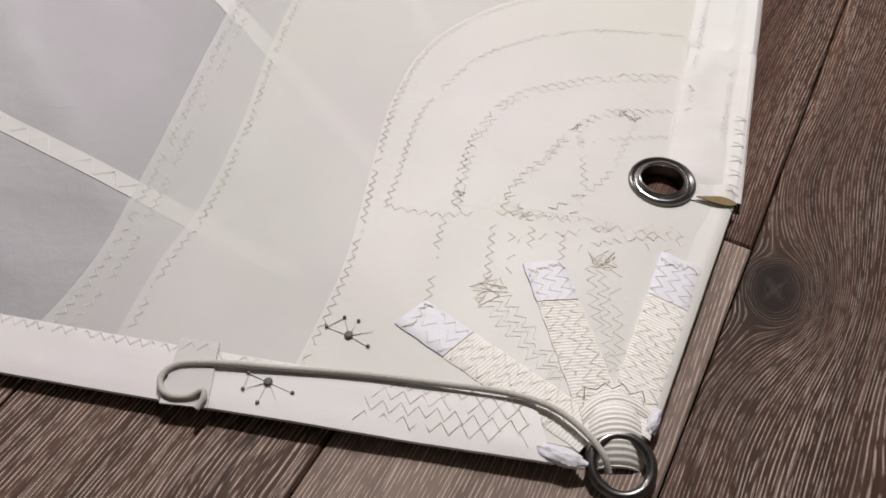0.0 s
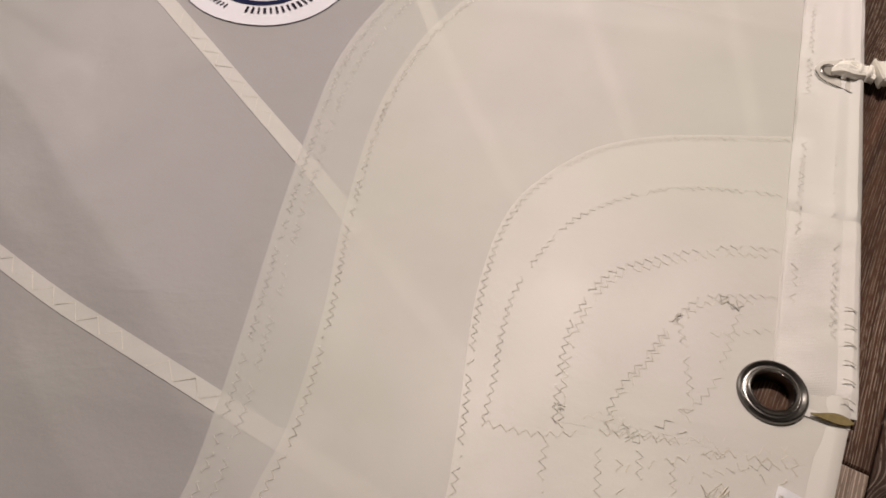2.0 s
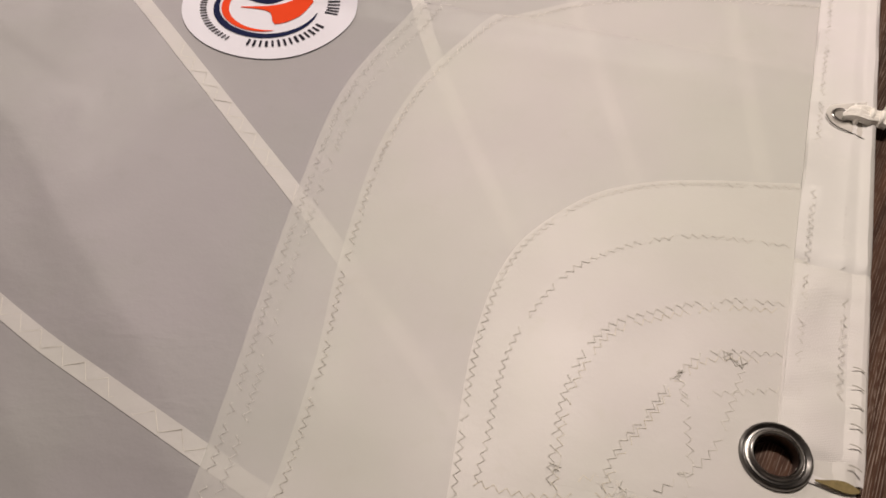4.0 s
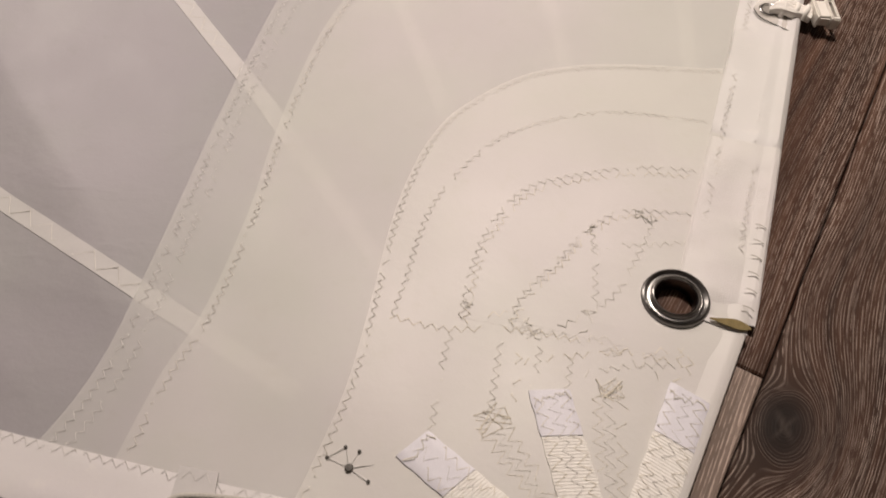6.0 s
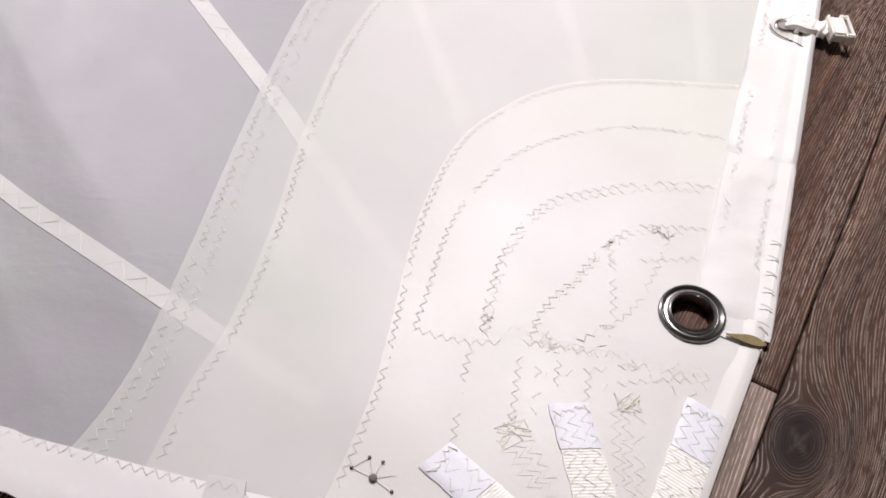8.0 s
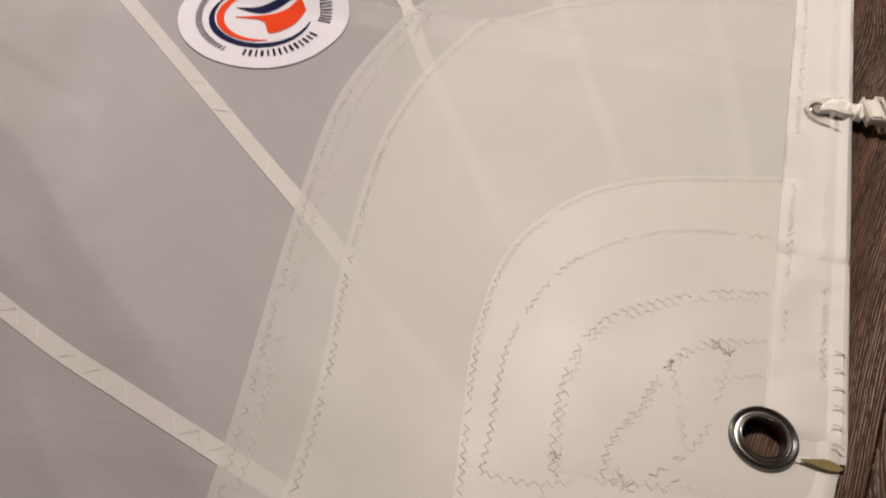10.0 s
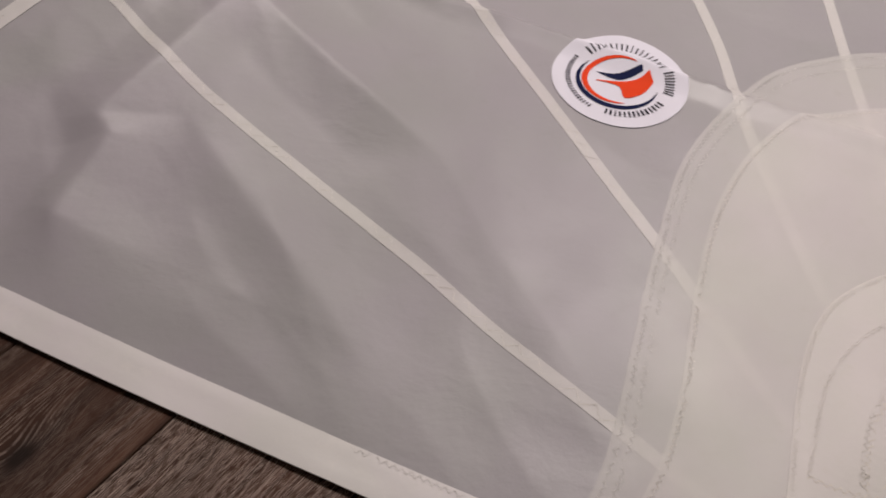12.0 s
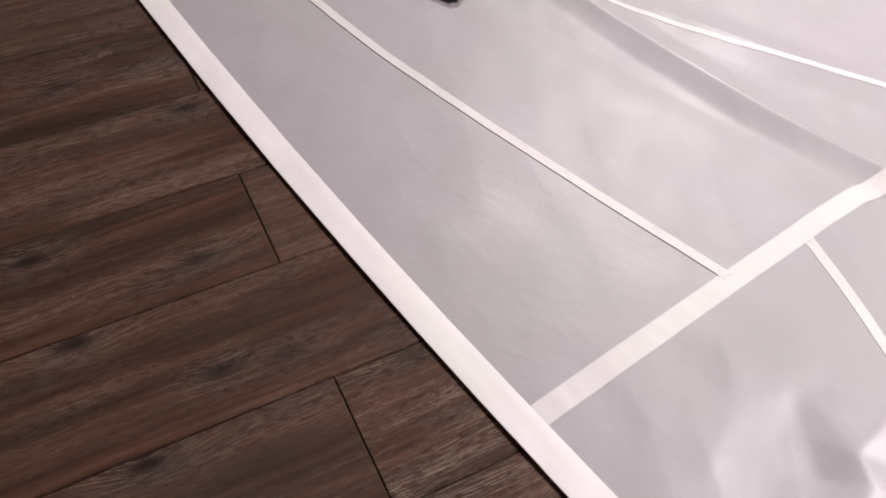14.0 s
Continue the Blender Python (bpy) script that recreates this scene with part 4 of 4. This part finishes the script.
def bars(r, a0, a1, count, high, wide, mat, name, seed):
    rng = random.Random(seed)
    for k in range(count):
        u = radians(a0 + (a1 - a0) * k / max(1, count - 1))
        c, e, f = np.array((math.cos(u), math.sin(u) * 0.97)) * r, np.array((math.cos(u), math.sin(u))), np.array((-math.sin(u), math.cos(u)))
        h, w = high * rng.uniform(0.9, 1.08) / 2, wide * rng.uniform(0.75, 1.2) / 2
        part(name, grid([[on(*(LC + LR * (c + e * h * s + f * w * v)), 0.0025) for v in (-1, 1)] for s in (-1, 0, 1)]), mat, label)


bars(0.715, 136, 29, 18, 0.165, 0.022, M_INK, "print_bar", 1)
bars(0.745, 19, -12, 9, 0.145, 0.020, M_INK, "print_bar", 2)
bars(0.735, 259, 328, 14, 0.110, 0.030, M_INK, "print_bar", 3)
bars(0.775, 152, 240, 24, 0.075, 0.022, M_INK, "print_bar", 4)

# ---- things on the cloth ----
weight = tagged(part("black_weight", block((0.10, 0.05, 0.022), 0.008), M_BLACK, None), "small black rubber weight lying on the sailcloth", "weight")
weight.matrix_world = pose(-2.02, 0.966, height(-2.02, 0.966) + 0.0125, 0, 0, 8)

# ---- floor planks ----
LEN, WID = 1.3, 0.2
ALONG, ACROSS = np.array((0.4664, 0.8846)), np.array((0.8846, -0.4664))
bm = bmesh.new()
bmesh.ops.create_cube(bm, size=1, matrix=Matrix.Diagonal((LEN - 0.0012, WID - 0.0012, 0.009, 1)))
bmesh.ops.bevel(bm, geom=[e for e in bm.edges if all(v.co.z > 0 for v in e.verts)], offset=0.0016, segments=1, affect="EDGES")
PLANK = bpy.data.meshes.new("plank")
bm.to_mesh(PLANK)
bm.free()
PLANK.materials.append(M_WOOD)
SEAMS = [-1.9546, -1.7674, -1.5656, -1.372, -1.170, -0.9725, -0.767, -0.561, -0.355, -0.149, 0.0524, 0.2535]
while SEAMS[0] > -6.8:
    SEAMS.insert(0, SEAMS[0] - 0.2007)
while SEAMS[-1] < 4.5:
    SEAMS.append(SEAMS[-1] + 0.2007)
KNOT = (0.156, 0.130)
EYES = [(0.187, 0.125, 0.35), (0.277, 0.064, 0.6), (0.200, -0.043, 1.3), (0.207, 0.253, 0.5), (0.349, 0.715, 0.7), (-2.367, 0.353, 0.8), (-2.116, 0.100, 1.0), (-1.927, 0.246, 0.8),
        (-1.958, 0.048, 1.3), (-1.776, 0.138, 0.8), (-1.760, -0.007, 1.1), (-1.723, 0.210, 0.7), (-1.827, -0.049, 0.6), (-2.167, 0.451, 1.0), (-1.610, 0.320, 1.1),
        (-1.347, 0.022, 1.3), (-1.103, 0.122, 1.4), (-1.598, 0.310, 0.6), (-1.147, 0.063, 0.6), (-0.934, 0.057, 1.2), (-1.282, 0.207, 1.1)]
first = SEAMS.index(-1.9546)


def fitted(m):
    """The plank's mesh, cut along the walls where it meets them."""
    ends = [m @ v.co for v in PLANK.vertices]
    if all(X0 < p.x < X1 and Y0 < p.y < Y1 for p in ends):
        return PLANK
    bm = bmesh.new()
    bm.from_mesh(PLANK)
    bm.transform(m)
    for co, no in (((X0, 0, 0), (-1, 0, 0)), ((X1, 0, 0), (1, 0, 0)), ((0, Y0, 0), (0, -1, 0)), ((0, Y1, 0), (0, 1, 0))):
        bmesh.ops.bisect_plane(bm, geom=list(bm.verts) + list(bm.edges) + list(bm.faces), plane_co=co, plane_no=no, clear_outer=True)
    bm.transform(m.inverted())
    mesh = None
    if len(bm.faces):
        mesh = bpy.data.meshes.new("plank")
        bm.to_mesh(mesh)
        mesh.materials.append(M_WOOD)
    bm.free()
    return mesh


TURN = math.degrees(math.atan2(ALONG[1], ALONG[0]))
rng = random.Random(4)
for k, (w0, w1) in enumerate(zip(SEAMS, SEAMS[1:])):
    start = (-0.581 if (k - first) % 2 == 0 else 0.2186) - 4 * LEN
    for j in range(-2, 12):
        mid, w = start + (j + 0.5) * LEN, (w0 + w1) / 2
        c = ALONG * mid + ACROSS * w
        if not (X0 - 0.8 < c[0] < X1 + 0.8 and Y0 - 0.8 < c[1] < Y1 + 0.8):
            continue
        m = pose(c[0], c[1], -0.0045, 0, 0, TURN) @ Matrix.Diagonal((1, (w1 - w0 - 0.0004) / WID, 1, 1))
        mesh = fitted(m)
        if mesh is None:
            continue
        ob = new("plank", mesh)
        ob.parent = floor
        ob.matrix_world = m
        def inside(p):
            q = np.array(p[:2]) - c
            a, b = float(q @ ALONG), float(-(q @ ACROSS))
            return (a, b) if abs(a) < LEN / 2 and abs(b) < (w1 - w0) / 2 else None

        ob["knot"] = (*inside(KNOT), 1.0) if inside(KNOT) else (0.0, 0.0, 0.0)
        eyes = [(*inside(p), p[2]) for p in EYES if inside(p)]
        while len(eyes) < 3:
            eyes.append((rng.uniform(-0.6, 0.6), rng.uniform(-0.08, 0.08), 0.0 if eyes or inside(KNOT) else rng.uniform(0.3, 1.0)))
        ob["knot_b"], ob["knot_c"], ob["knot_d"] = eyes[:3]
        corner, near = c[0] > -0.7, -1.0 < mid < 0.2
        ob["lime"] = (0.74 if w > 0.06 else (1.0 if near else 0.5)) if corner else (rng.uniform(0.16, 0.34) if c[0] < -1.3 else rng.uniform(0.30, 0.48))
        ob["even"] = ((0.75 if w < 0.06 else 0.42) if near else 0.35) if corner else 0.0
        ob["pale"] = 0.7 if abs(w + 0.048) < 0.02 and near else (0.13 if -0.46 < w < 0.06 and corner and near else rng.uniform(0.01, 0.05))
        ob["warm"] = 0.75 if corner else 0.55
